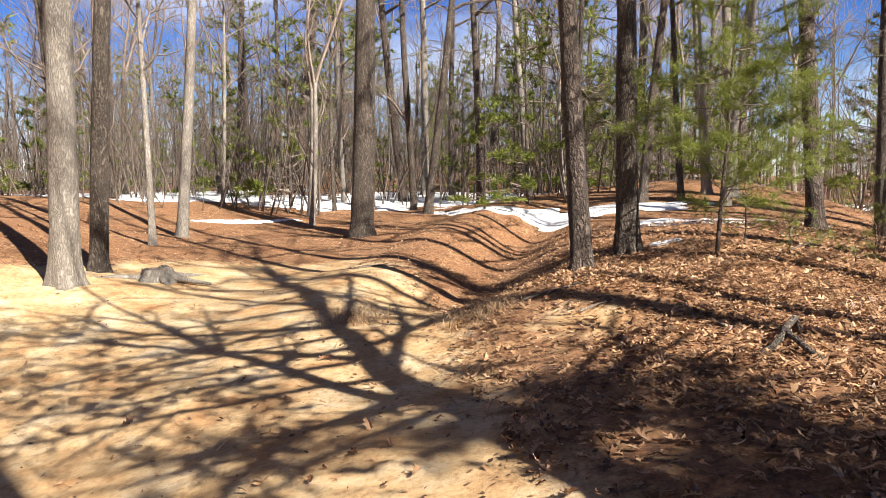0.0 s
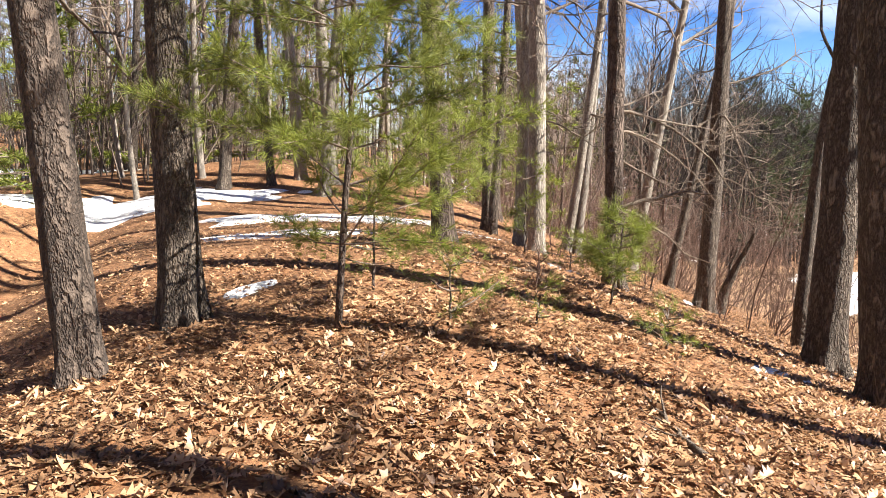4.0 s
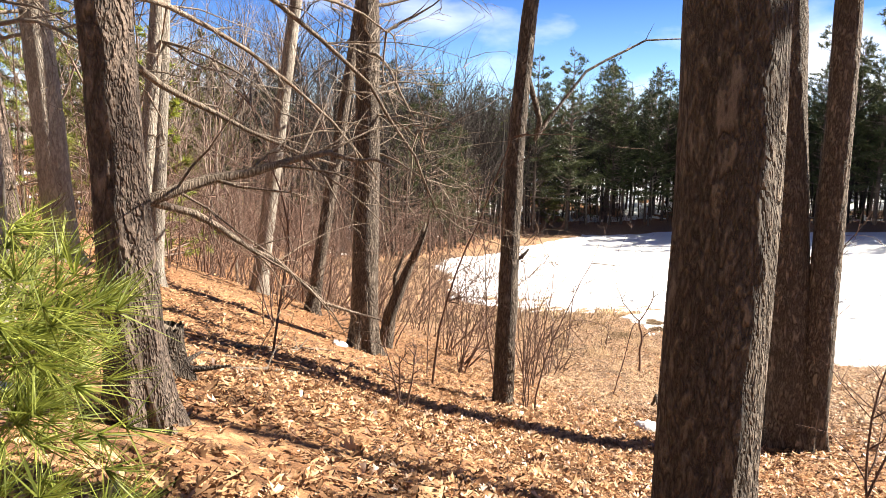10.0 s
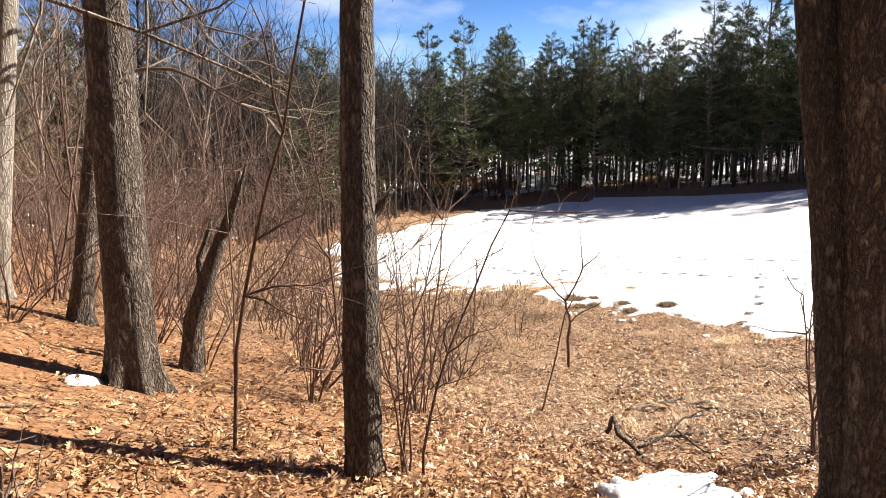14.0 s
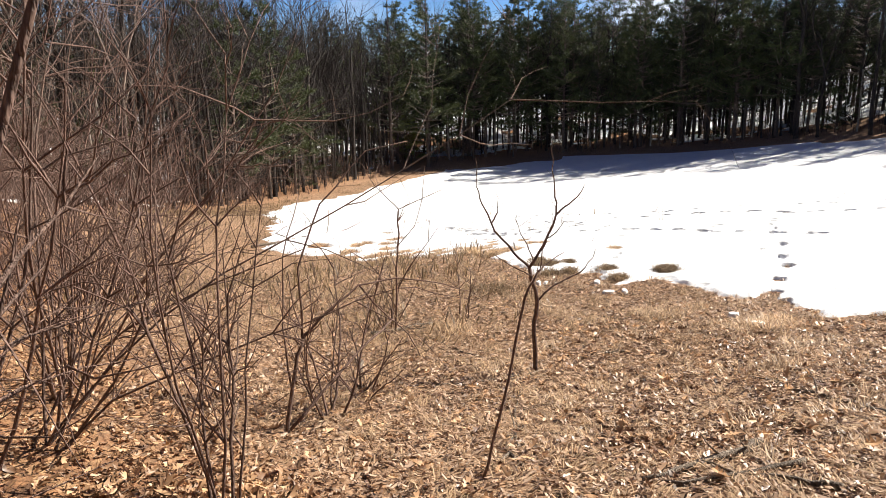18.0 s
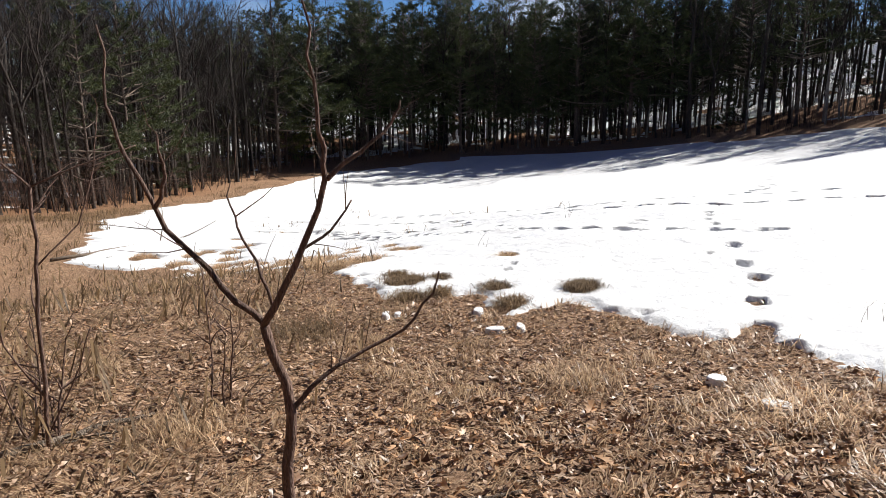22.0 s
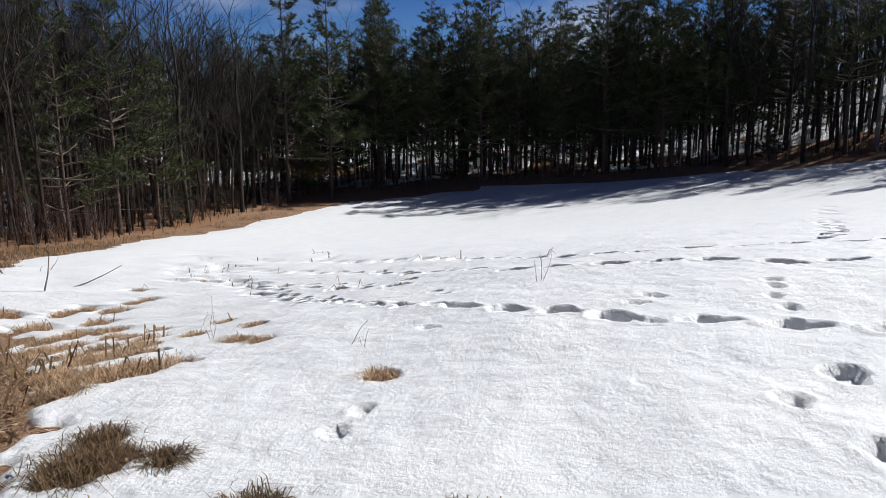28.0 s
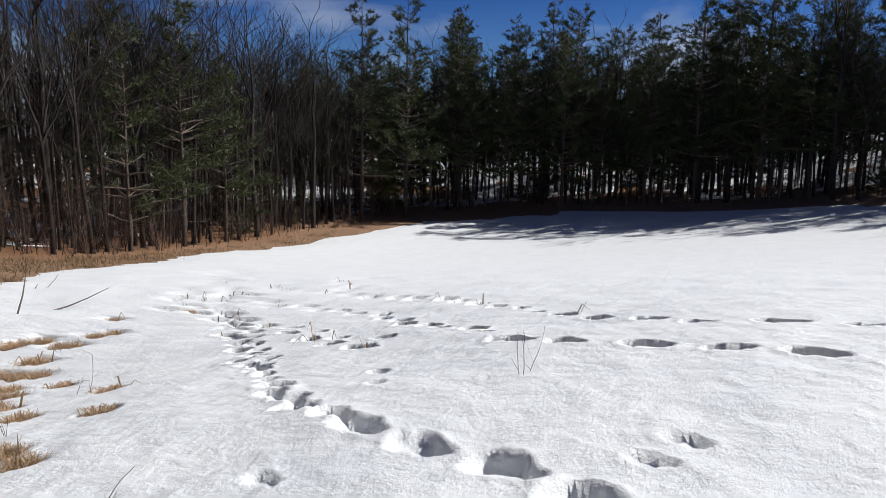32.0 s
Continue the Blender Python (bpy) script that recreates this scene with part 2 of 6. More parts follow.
def ground_material():
    m, n, l, b = shader("woodland_ground", 0.92)
    tc = n.new("ShaderNodeTexCoord")
    vec = tc.outputs["Object"]
    kind = n.new("ShaderNodeAttribute")
    kind.attribute_name = "cover"
    sep = n.new("ShaderNodeSeparateColor")
    l.new(kind.outputs["Color"], sep.inputs["Color"])
    big = noise_tex(n, l, vec, 0.7, 5)
    fine = noise_tex(n, l, vec, 45, 6, 0.75)
    warp = noise_tex(n, l, vec, 14.0, 5, 0.7)
    wvec = blend(n, l, 0.22, vec, warp.outputs["Color"])
    v = n.new("ShaderNodeTexVoronoi")
    v.inputs["Scale"].default_value, v.inputs["Randomness"].default_value = 19, 1.0
    l.new(wvec, v.inputs["Vector"])
    one = n.new("ShaderNodeSeparateColor")
    l.new(v.outputs["Color"], one.inputs["Color"])
    leaf = ramp(n, l, one.outputs["Red"], [(0.0, (0.07, 0.035, 0.02)), (0.4, (0.22, 0.10, 0.045)), (0.75, (0.36, 0.19, 0.085)), (1.0, (0.50, 0.33, 0.17))])
    duff = ramp(n, l, fine.outputs["Fac"], [(0.3, (0.07, 0.032, 0.017)), (0.5, (0.25, 0.115, 0.048)), (0.72, (0.42, 0.23, 0.105))])
    patchy = ramp(n, l, big.outputs["Fac"], [(0.42, (0.25, 0.25, 0.25)), (0.6, (1, 1, 1))])
    litter = blend(n, l, patchy.outputs["Color"], leaf.outputs["Color"], duff.outputs["Color"])
    # noise hollows darkened to paint shade in the gaps between leaves
    litter = blend(n, l, 0.6, litter, ramp(n, l, warp.outputs["Fac"], [(0.34, (0.2, 0.17, 0.15)), (0.58, (1.12, 1.12, 1.12))]).outputs["Color"], "MULTIPLY")
    sn = noise_tex(n, l, vec, 1.6, 9, 0.72)
    sand = ramp(n, l, sn.outputs["Fac"], [(0.32, (0.42, 0.21, 0.08)), (0.5, (0.60, 0.41, 0.21)), (0.66, (0.72, 0.58, 0.39))])
    grain = noise_tex(n, l, vec, 160, 3, 0.8)
    sandc = blend(n, l, 0.35, sand.outputs["Color"], ramp(n, l, grain.outputs["Fac"], [(0.35, (0.55, 0.5, 0.45)), (0.65, (1.0, 1.0, 1.0))]).outputs["Color"], "MULTIPLY")
    clod = noise_tex(n, l, vec, 16, 7, 0.78)
    sandc = blend(n, l, 0.8, sandc, ramp(n, l, clod.outputs["Fac"], [(0.33, (0.5, 0.4, 0.32)), (0.52, (1.0, 1.0, 1.0))]).outputs["Color"], "MULTIPLY")
    gm = n.new("ShaderNodeMapping")
    gm.inputs["Scale"].default_value = (1.0, 0.45, 1.0)
    l.new(vec, gm.inputs["Vector"])
    gn = noise_tex(n, l, gm.outputs["Vector"], 40, 6, 0.75)
    # the darkest stop paints shaded gaps between the grass
    grass = ramp(n, l, gn.outputs["Fac"], [(0.32, (0.035, 0.02, 0.012)), (0.5, (0.27, 0.165, 0.10)), (0.66, (0.58, 0.41, 0.27))])
    gtone = ramp(n, l, big.outputs["Fac"], [(0.35, (0.78, 0.72, 0.66)), (0.65, (1.1, 1.06, 1.0))])
    grassc = blend(n, l, 1.0, grass.outputs["Color"], gtone.outputs["Color"], "MULTIPLY")
    rough_edge = n.new("ShaderNodeMath")
    rough_edge.operation = "ADD"
    jit = n.new("ShaderNodeMapRange")
    jit.inputs["To Min"].default_value, jit.inputs["To Max"].default_value = -0.45, 0.45
    l.new(noise_tex(n, l, vec, 3.5, 6, 0.7).outputs["Fac"], jit.inputs["Value"])
    l.new(sep.outputs["Red"], rough_edge.inputs[0])
    l.new(jit.outputs["Result"], rough_edge.inputs[1])
    smask = ramp(n, l, rough_edge.outputs["Value"], [(0.38, (0, 0, 0)), (0.62, (1, 1, 1))])
    col = blend(n, l, sep.outputs["Green"], litter, grassc)
    col = blend(n, l, smask.outputs["Color"], col, sandc)
    l.new(col, b.inputs["Base Color"])
    hh = blend(n, l, 0.5, warp.outputs["Fac"], fine.outputs["Fac"])
    hh = blend(n, l, sep.outputs["Green"], hh, gn.outputs["Fac"])
    hh = blend(n, l, smask.outputs["Color"], hh, blend(n, l, 0.75, grain.outputs["Fac"], clod.outputs["Fac"]))
    bump(n, l, hh, b, 0.9, 0.03)
    return m


GROUND = ground_material()


def snow_material():
    m, n, l, b = shader("old_snow", 0.55)
    tc = n.new("ShaderNodeTexCoord")
    vec = tc.outputs["Object"]
    big, fine = noise_tex(n, l, vec, 1.1, 5), noise_tex(n, l, vec, 38, 5, 0.8)
    mid = noise_tex(n, l, vec, 9, 4)
    col = ramp(n, l, big.outputs["Fac"], [(0.3, (0.80, 0.82, 0.85)), (0.6, (0.88, 0.89, 0.90))])
    speck = noise_tex(n, l, vec, 30, 3, 0.9)
    dirt = ramp(n, l, speck.outputs["Fac"], [(0.27, (0.6, 0.53, 0.44)), (0.34, (1, 1, 1))])
    c = blend(n, l, 1.0, col.outputs["Color"], dirt.outputs["Color"], "MULTIPLY")
    l.new(c, b.inputs["Base Color"])
    b.inputs["Subsurface Weight"].default_value = 0.0
    nrm = bump(n, l, mid.outputs["Fac"], b, 0.5, 0.04)
    bump(n, l, fine.outputs["Fac"], b, 0.75, 0.012, nrm)
    return m


SNOW = snow_material()

# ---------------- helpers ----------------
class Build:
    """Collects vertices and faces of one mesh."""

    def __init__(self):
        self.v, self.f = [], []

    def tube(self, pts, radii, n=6, cap=True):
        base = len(self.v)
        pts = [Vector(p) for p in pts]
        side = None
        for i, (p, r) in enumerate(zip(pts, radii)):
            d = (pts[min(i + 1, len(pts) - 1)] - pts[max(i - 1, 0)]).normalized()
            if side is None:
                side = d.cross(Vector((0.31, 0.95, 0.05)))
                if side.length < 0.1:
                    side = d.cross(Vector((1, 0, 0)))
            side = (side - d * side.dot(d)).normalized()
            up = d.cross(side)
            for k in range(n):
                a = 2 * math.pi * k / n
                self.v.append(p + (side * math.cos(a) + up * math.sin(a)) * r)
        for i in range(len(pts) - 1):
            for k in range(n):
                a, b = base + i * n + k, base + i * n + (k + 1) % n
                self.f.append((a, b, b + n, a + n))
        if cap:
            self.f.append(tuple(base + k for k in range(n))[::-1])
            self.f.append(tuple(base + (len(pts) - 1) * n + k for k in range(n)))

    def poly(self, pts):
        base = len(self.v)
        self.v.extend(pts)
        self.f.append(tuple(range(base, base + len(pts))))

    def add(self, verts, faces):
        base = len(self.v)
        self.v.extend(verts)
        self.f.extend(tuple(base + i for i in f) for f in faces)

    def mesh(self, name, material, smooth=True):
        m = bpy.data.meshes.new(name)
        m.from_pydata([tuple(p) for p in self.v], [], self.f)
        if smooth:
            m.polygons.foreach_set("use_smooth", [True] * len(m.polygons))
        m.materials.append(material)
        m.update()
        return m


def part(name, build, material, parent, label="", smooth=True):
    """One mesh object under a thing or a part."""
    data = build.mesh(name, material, smooth) if isinstance(build, Build) else build
    ob = new(name, data)
    ob.parent = parent
    return tagged(ob, label) if label else ob


def thing(name, label, category, group="", kind="", at=None):
    ob = new(name)
    ob.empty_display_size = 0.1
    if at is not None:
        ob.matrix_basis = at
    return tagged(ob, label, category, group, kind)


def wander(rng, start, direction, length, steps, bend=0.15, lift=0.0):
    """A crooked line from start along direction."""
    p, d = Vector(start), Vector(direction).normalized()
    pts = [p.copy()]
    for _ in range(steps):
        d = (d + Vector((rng.gauss(0, bend), rng.gauss(0, bend), rng.gauss(0, bend) + lift))).normalized()
        p = p + d * (length / steps)
        pts.append(p.copy())
    return pts


def taper(a, b, n, power=1.0):
    return [a + (b - a) * (i / (n - 1)) ** power for i in range(n)]


def sub_branches(b, rng, pts, r0, count, length, level, droop=0.0, sides=4):
    """Side twigs along a branch."""
    for _ in range(count):
        i = rng.randint(max(1, len(pts) // 4), len(pts) - 1)
        d = (pts[i] - pts[i - 1]).normalized()
        out = Vector((rng.gauss(0, 1), rng.gauss(0, 1), rng.gauss(0.25, 0.8)))
        out = (out - d * out.dot(d)).normalized()
        way = (d * rng.uniform(0.5, 1.0) + out * rng.uniform(0.6, 1.0)).normalized()
        ln = length * rng.uniform(0.5, 1.1)
        q = wander(rng, pts[i], way, ln, 4 if level > 1 else 3, 0.16, droop)
        r = r0 * rng.uniform(0.35, 0.55)
        b.tube(q, taper(r, r * 0.25, len(q)), sides if level > 1 else 3, cap=False)
        if level > 1:
            sub_branches(b, rng, q, r, 3, ln * 0.55, level - 1, droop, 3)


# ---------------- the lie of the land ----------------
NEAR_RISES = [-1.57, -0.55, 1.34, 0.54, -0.54, -1.46, 1.07, -0.73, 0.7, -0.44, -1.59, 2.81, -0.32, -0.33, 0.65, -2.04, 2.67, -0.14, -2.35, -0.51, 0.72, -1.21, 1.15, -1.67, 0.5, 1.14, 0.81, -1.11, 0.09, -0.34, 0.71, 2.32, -2.96, -1.21, -0.23]
FAR_RISES = [-0.81, 0.6, 0.42, -0.89, 0.13, 3.01, 1.03, 3.89, 0.37, 2.84, -0.47, 0.59, 0.38, -0.89, -1.7, 7.28, 1.65, 1.9, 0.48, 0.53, -1.78, -0.93, -1.72, -1.93, 1.39, -1.02, 1.94, -2.33, -0.94, -3.89, 0.48, 0.66, 2, 1.12, 4.44, 0.04, -1.67, -0.49, -3.89, 3.21, 0.96, 0.97, 1.14, -2.16, -1.68, 0.77, 1.18, 1.78, 0.1, 0.12, -0.02, 0.18, 2.41, -0.97, -1.55, -0.27]
NEAR_SPOTS = [(x, y) for y in range(-4, 21, 6) for x in range(-4, 38, 6)]
FAR_SPOTS = [(x, y) for y in range(-40, 111, 25) for x in range(-40, 136, 25)]


def land(x, y):
    """Height of the bare land, for numbers or arrays."""
    z = 0.0 * x
    for rise, (a, b) in zip(NEAR_RISES, NEAR_SPOTS):
        z = z + rise * np.exp(-((x - a) ** 2 + (y - b) ** 2) / 50.0)
    for rise, (a, b) in zip(FAR_RISES, FAR_SPOTS):
        z = z + rise * np.exp(-((x - a) ** 2 + (y - b) ** 2) / 800.0)
    return z


def lattice(i, j, seed):
    v = np.sin(i * 127.1 + j * 311.7 + seed * 74.7) * 43758.5453
    return v - np.floor(v)


def ripple(x, y, scale, seed):
    """Smooth uneven swells, about -1 to 1, with hollows about scale metres apart."""
    z, gain = 0.0 * x, 0.68
    for octave in range(2):
        c, s = math.cos(0.6 + octave + seed), math.sin(0.6 + octave + seed)
        u, v = (x * c - y * s) / (scale * 0.6) * 1.9 ** octave, (x * s + y * c) / (scale * 0.6) * 1.9 ** octave
        i, j = np.floor(u), np.floor(v)
        f, g = u - i, v - j
        f, g = f * f * (3 - 2 * f), g * g * (3 - 2 * g)
        a, b = lattice(i, j, seed + octave), lattice(i + 1, j, seed + octave)
        d, e = lattice(i, j + 1, seed + octave), lattice(i + 1, j + 1, seed + octave)
        z = z + gain * (2 * (a + (b - a) * f + (d - a) * g + (a - b - d + e) * f * g) - 1)
        gain *= 0.5
    return z


def dip(x, y, cx, cy, r, depth):
    return depth * np.exp(-((x - cx) ** 2 + (y - cy) ** 2) / (2 * r * r))


def ground(x, y):
    z = land(x, y)
    z = z + dip(x, y, 4.45, 2.9, 0.85, 0.17)        # worn mound below the pair of trees
    z = z - dip(x, y, 3.05, 1.2, 0.8, 0.12)         # sand scooped out at its foot
    gully = 3.0 + 0.09 * (y - 4.0) + 0.012 * np.maximum(y - 9.0, 0) ** 2
    bed = np.clip((y - 2.8) / 3.0, 0, 1) * np.clip((20.0 - y) / 4.0, 0, 1)
    z = z + bed * (0.20 * np.exp(-((x - gully + 2.1) / 0.95) ** 2) - 0.5 * np.exp(-((x - gully) / 0.95) ** 2))
    close = np.exp(-(np.maximum(np.hypot(x - 14, y - 6) - 30, 0) / 12) ** 2)
    z = z + close * (0.035 * ripple(x, y, 2.3, 3) + 0.014 * ripple(x, y, 0.7, 4) + 0.006 * ripple(x, y, 0.25, 5))
    return z


def gz(x, y):
    return float(ground(np.float64(x), np.float64(y)))


def spread(lo, hi, step, far_lo, far_hi, growth=1.14):
    """Grid lines: even between lo and hi, widening beyond."""
    inner = list(np.arange(lo, hi + step / 2, step))
    out, s, p = [], step, inner[-1]
    while p < far_hi:
        s *= growth
        p += s
        out.append(p)
    back, s, p = [], step, inner[0]
    while p > far_lo:
        s *= growth
        p -= s
        back.append(p)
    return np.array(back[::-1] + inner + out)


def inside(x, y, poly):
    """Signed distance into a closed outline (arrays)."""
    d = np.full(np.shape(x), 1e9)
    odd = np.zeros(np.shape(x), bool)
    for (ax, ay), (bx, by) in zip(poly, poly[1:] + poly[:1]):
        ex, ey = bx - ax, by - ay
        t = np.clip(((x - ax) * ex + (y - ay) * ey) / (ex * ex + ey * ey), 0, 1)
        d = np.minimum(d, np.hypot(x - ax - t * ex, y - ay - t * ey))
        with np.errstate(divide="ignore", invalid="ignore"):
            odd ^= ((ay > y) != (by > y)) & (x < ex * (y - ay) / (ey if ey else 1e-9) + ax)
    return np.where(odd, d, -d)


SNOWFIELD = [(24.4, 6.0), (25.2, 6.3), (25.45, 6.71), (25.62, 7.04), (25.95, 7.2), (26.02, 7.36), (26.19, 7.61), (26.45, 7.73), (26.31, 7.94), (26.17, 8.05), (26.08, 8.17), (26.08, 8.32), (26.21, 8.38), (26.65, 8.56), (26.72, 8.85), (26.65, 9.06),
             (26.29, 9), (26.43, 9.32), (26.64, 9.43), (26.45, 9.66), (26.81, 9.86), (27.36, 10.46), (27.74, 10.65), (28.19, 11.31), (29.05, 11.93), (29.43, 12.75), (30.11, 13.72), (31.38, 14.99), (32.16, 16.26), (33.03, 16.94), (32.94, 18.31), (33.13, 20.06), (34.11, 21.04), (35.67, 22.21), (38.2, 23.77), (42.5, 27.6),
             (47.0, 31.5), (60.0, 38.0), (74.3, 40.5), (88.5, 40.5), (96.0, 33.0), (99.5, 20.0), (100.5, 6.0), (95.0, -10.0),
             (70.0, -26.0), (40.0, -20.0), (26.0, -8.0), (22.6, 1.0), (23.0, 4.4)]
MEADOW = [(17.0, 3.0), (17.5, 6.5), (18.5, 9.0), (20.5, 13.0), (27.0, 21.0), (33.0, 29.0), (45.0, 34.5), (60.0, 40.0), (76.0, 43.5), (91.0, 43.5),
          (99.0, 34.0), (102.0, 20.0), (103.0, 5.0), (96.0, -13.0), (70.0, -30.0), (40.0, -24.0), (20.0, -10.0)]
SAND = [(4.7, -4.5), (3.75, -1.0), (3.2, 1.2), (3.15, 3.0), (2.5, 5.2), (1.7, 7.8), (0.2, 10.2), (-2.6, 9.2), (-4.5, 6.0), (-9.0, 3.0), (-9.0, -9.0), (4.0, -9.0)]


def sheet(name, xs, ys, z, keep=None):
    """A mesh over grid lines."""
    nx, ny = len(xs), len(ys)
    X, Y = np.meshgrid(xs, ys)
    co = np.stack([X, Y, z], -1).reshape(-1, 3)
    i = (np.arange(ny - 1)[:, None] * nx + np.arange(nx - 1)[None]).ravel()
    quads = np.stack([i, i + 1, i + 1 + nx, i + nx], 1)
    if keep is not None:
        quads = quads[keep.ravel()[quads].any(1)]
        used = np.unique(quads)
        back = np.full(len(co), -1)
        back[used] = np.arange(len(used))
        co, quads = co[used], back[quads]
    else:
        used = np.arange(len(co))
    m = bpy.data.meshes.new(name)
    m.vertices.add(len(co))
    m.vertices.foreach_set("co", co.ravel())
    m.loops.add(quads.size)
    m.loops.foreach_set("vertex_index", quads.ravel().astype(np.int32))
    m.polygons.add(len(quads))
    m.polygons.foreach_set("loop_start", np.arange(0, quads.size, 4, dtype=np.int32))
    m.polygons.foreach_set("use_smooth", np.ones(len(quads), bool))
    m.update(calc_edges=True)
    return m, used


def smooth01(a):
    a = np.clip(a, 0, 1)
    return a * a * (3 - 2 * a)


gx, gy = spread(-7, 36, 0.12, -420, 520, 1.16), spread(-6, 18, 0.12, -420, 480, 1.16)
GX, GY = np.meshgrid(gx, gy)
gm, _ = sheet("ground", gx, gy, ground(GX, GY))
cover = np.zeros((GX.size, 4), np.float32)
worn = 0.52 * np.exp(-((GX - 4.3) ** 2 + (GY - 1.7) ** 2) / 1.5)
cover[:, 0] = np.maximum(smooth01(inside(GX, GY, SAND).ravel() / 1.6 * 0.5 + 0.5), worn.ravel())
cover[:, 1] = smooth01((inside(GX, GY, MEADOW) + 0.8 * ripple(GX, GY, 4, 9)).ravel() / 3.0 + 0.5)
cover[:, 3] = 1
attr = gm.color_attributes.new("cover", "FLOAT_COLOR", "POINT")
attr.data.foreach_set("color", cover.ravel())
gm.materials.append(GROUND)
tagged(new("ground", gm), "brown leaf litter, sandy path and dry meadow ground", "ground", kind="structure")

# ---------------- snow ----------------
rng = random.Random(11)


def track(points, stride, wide, wobble):
    """Boot prints alternating along a line."""
    out, side, left = [], 1, 0.0
    for (ax, ay), (bx, by) in zip(points, points[1:]):
        ln = math.hypot(bx - ax, by - ay)
        s = left
        while s < ln:
            px, py = ax + (bx - ax) * s / ln, ay + (by - ay) * s / ln
            nx, ny = -(by - ay) / ln, (bx - ax) / ln
            k = side * wide + rng.gauss(0, wobble)
            out.append((px + nx * k, py + ny * k, math.atan2(by - ay, bx - ax) + rng.gauss(0, 0.12), rng.uniform(0.8, 1.15)))
            side = -side
            s += stride * rng.uniform(0.88, 1.12)
        left = s - ln
    return out


PRINTS = track([(33.3, 3.4), (33.0, 5.7), (33.15, 6.5), (33.3, 7.1), (33.2, 7.7), (33.4, 8.33), (33.75, 9.05), (34.7, 9.87), (35.9, 11.2), (37.4, 12.7), (38.4, 14.7), (38.7, 15.8), (40.2, 18.6)], 0.66, 0.05, 0.03)
PRINTS += track([(35.8, 3.6), (34.9, 5.5), (34.55, 6.5), (34.65, 7.4), (35.0, 8.15), (35.6, 8.9), (36.9, 10.05), (39.0, 12.1), (40.2, 14.9), (41.0, 18.5)], 0.7, 0.05, 0.03)
PRINTS += track([(33.9, 10.6), (35.2, 12.2), (36.6, 14.6), (37.6, 16.6), (39.2, 19.0)], 0.5, 0.14, 0.08)
PRINTS = [(a, b, c, s * 1.12) for a, b, c, s in PRINTS]
# the deep trodden trail
PRINTS += [(30.05, 5.5, 1.5, 1.1), (30.15, 6.13, 1.57, 1.15), (30.2, 6.73, 1.6, 1.15), (30.1, 7.14, 1.2, 0.6), (30.24, 7.42, 0.9, 1.15), (30.5, 7.86, 1.2, 1.05), (30.66, 8.36, 1.25, 0.95), (30.84, 8.84, 1.0, 1.0), (31.02, 9.14, 1.2, 0.9)]
PRINTS += [(a, b, c, s * 0.9) for a, b, c, s in track([(31.2, 9.5), (31.9, 10.35), (33.0, 11.5), (34.3, 12.6), (36.1, 14.5), (37.5, 16.1), (39.7, 18.1)], 0.34, 0.08, 0.06)]
PRINTS += [(25.3, 6.26, 0.1, 1.15), (26.42, 6.13, 0.2, 1.05), (27.35, 6.0, 0.0, 0.95), (28.0, 6.05, 0.1, 0.9), (28.62, 6.37, 0.2, 0.7), (29.1, 6.05, 0.1, 0.85), (30.75, 6.12, 0.1, 0.6), (31.1, 6.2, 0.1, 0.55), (31.52, 6.14, 0.1, 0.6), (31.8, 6.14, 0.1, 0.6)]
PRINTS += [(27.9, 8.62, 0.9, 0.5), (28.19, 8.6, 0.3, 0.55), (30.78, 7.27, 1.4, 0.6), (31.1, 7.17, 1.3, 0.6), (30.1, 8.88, 1.2, 0.55), (32.4, 9.65, 0.8, 0.6), (31.9, 9.38, 0.8, 0.6), (24.95, 6.1, 0.6, 0.9)]
PRINTS += track([(36.0, 5.0), (38.2, 4.6), (44.0, 3.6), (60.0, 1.0)], 0.6, 0.12, 0.05)
PRINTS += track([(38.0, 17.0), (44.0, 22.0), (52.0, 27.0), (60.0, 30.0)], 0.5, 0.3, 0.3) + track([(41.0, 15.5), (50.0, 22.0), (62.0, 27.0)], 0.7, 0.2, 0.2)
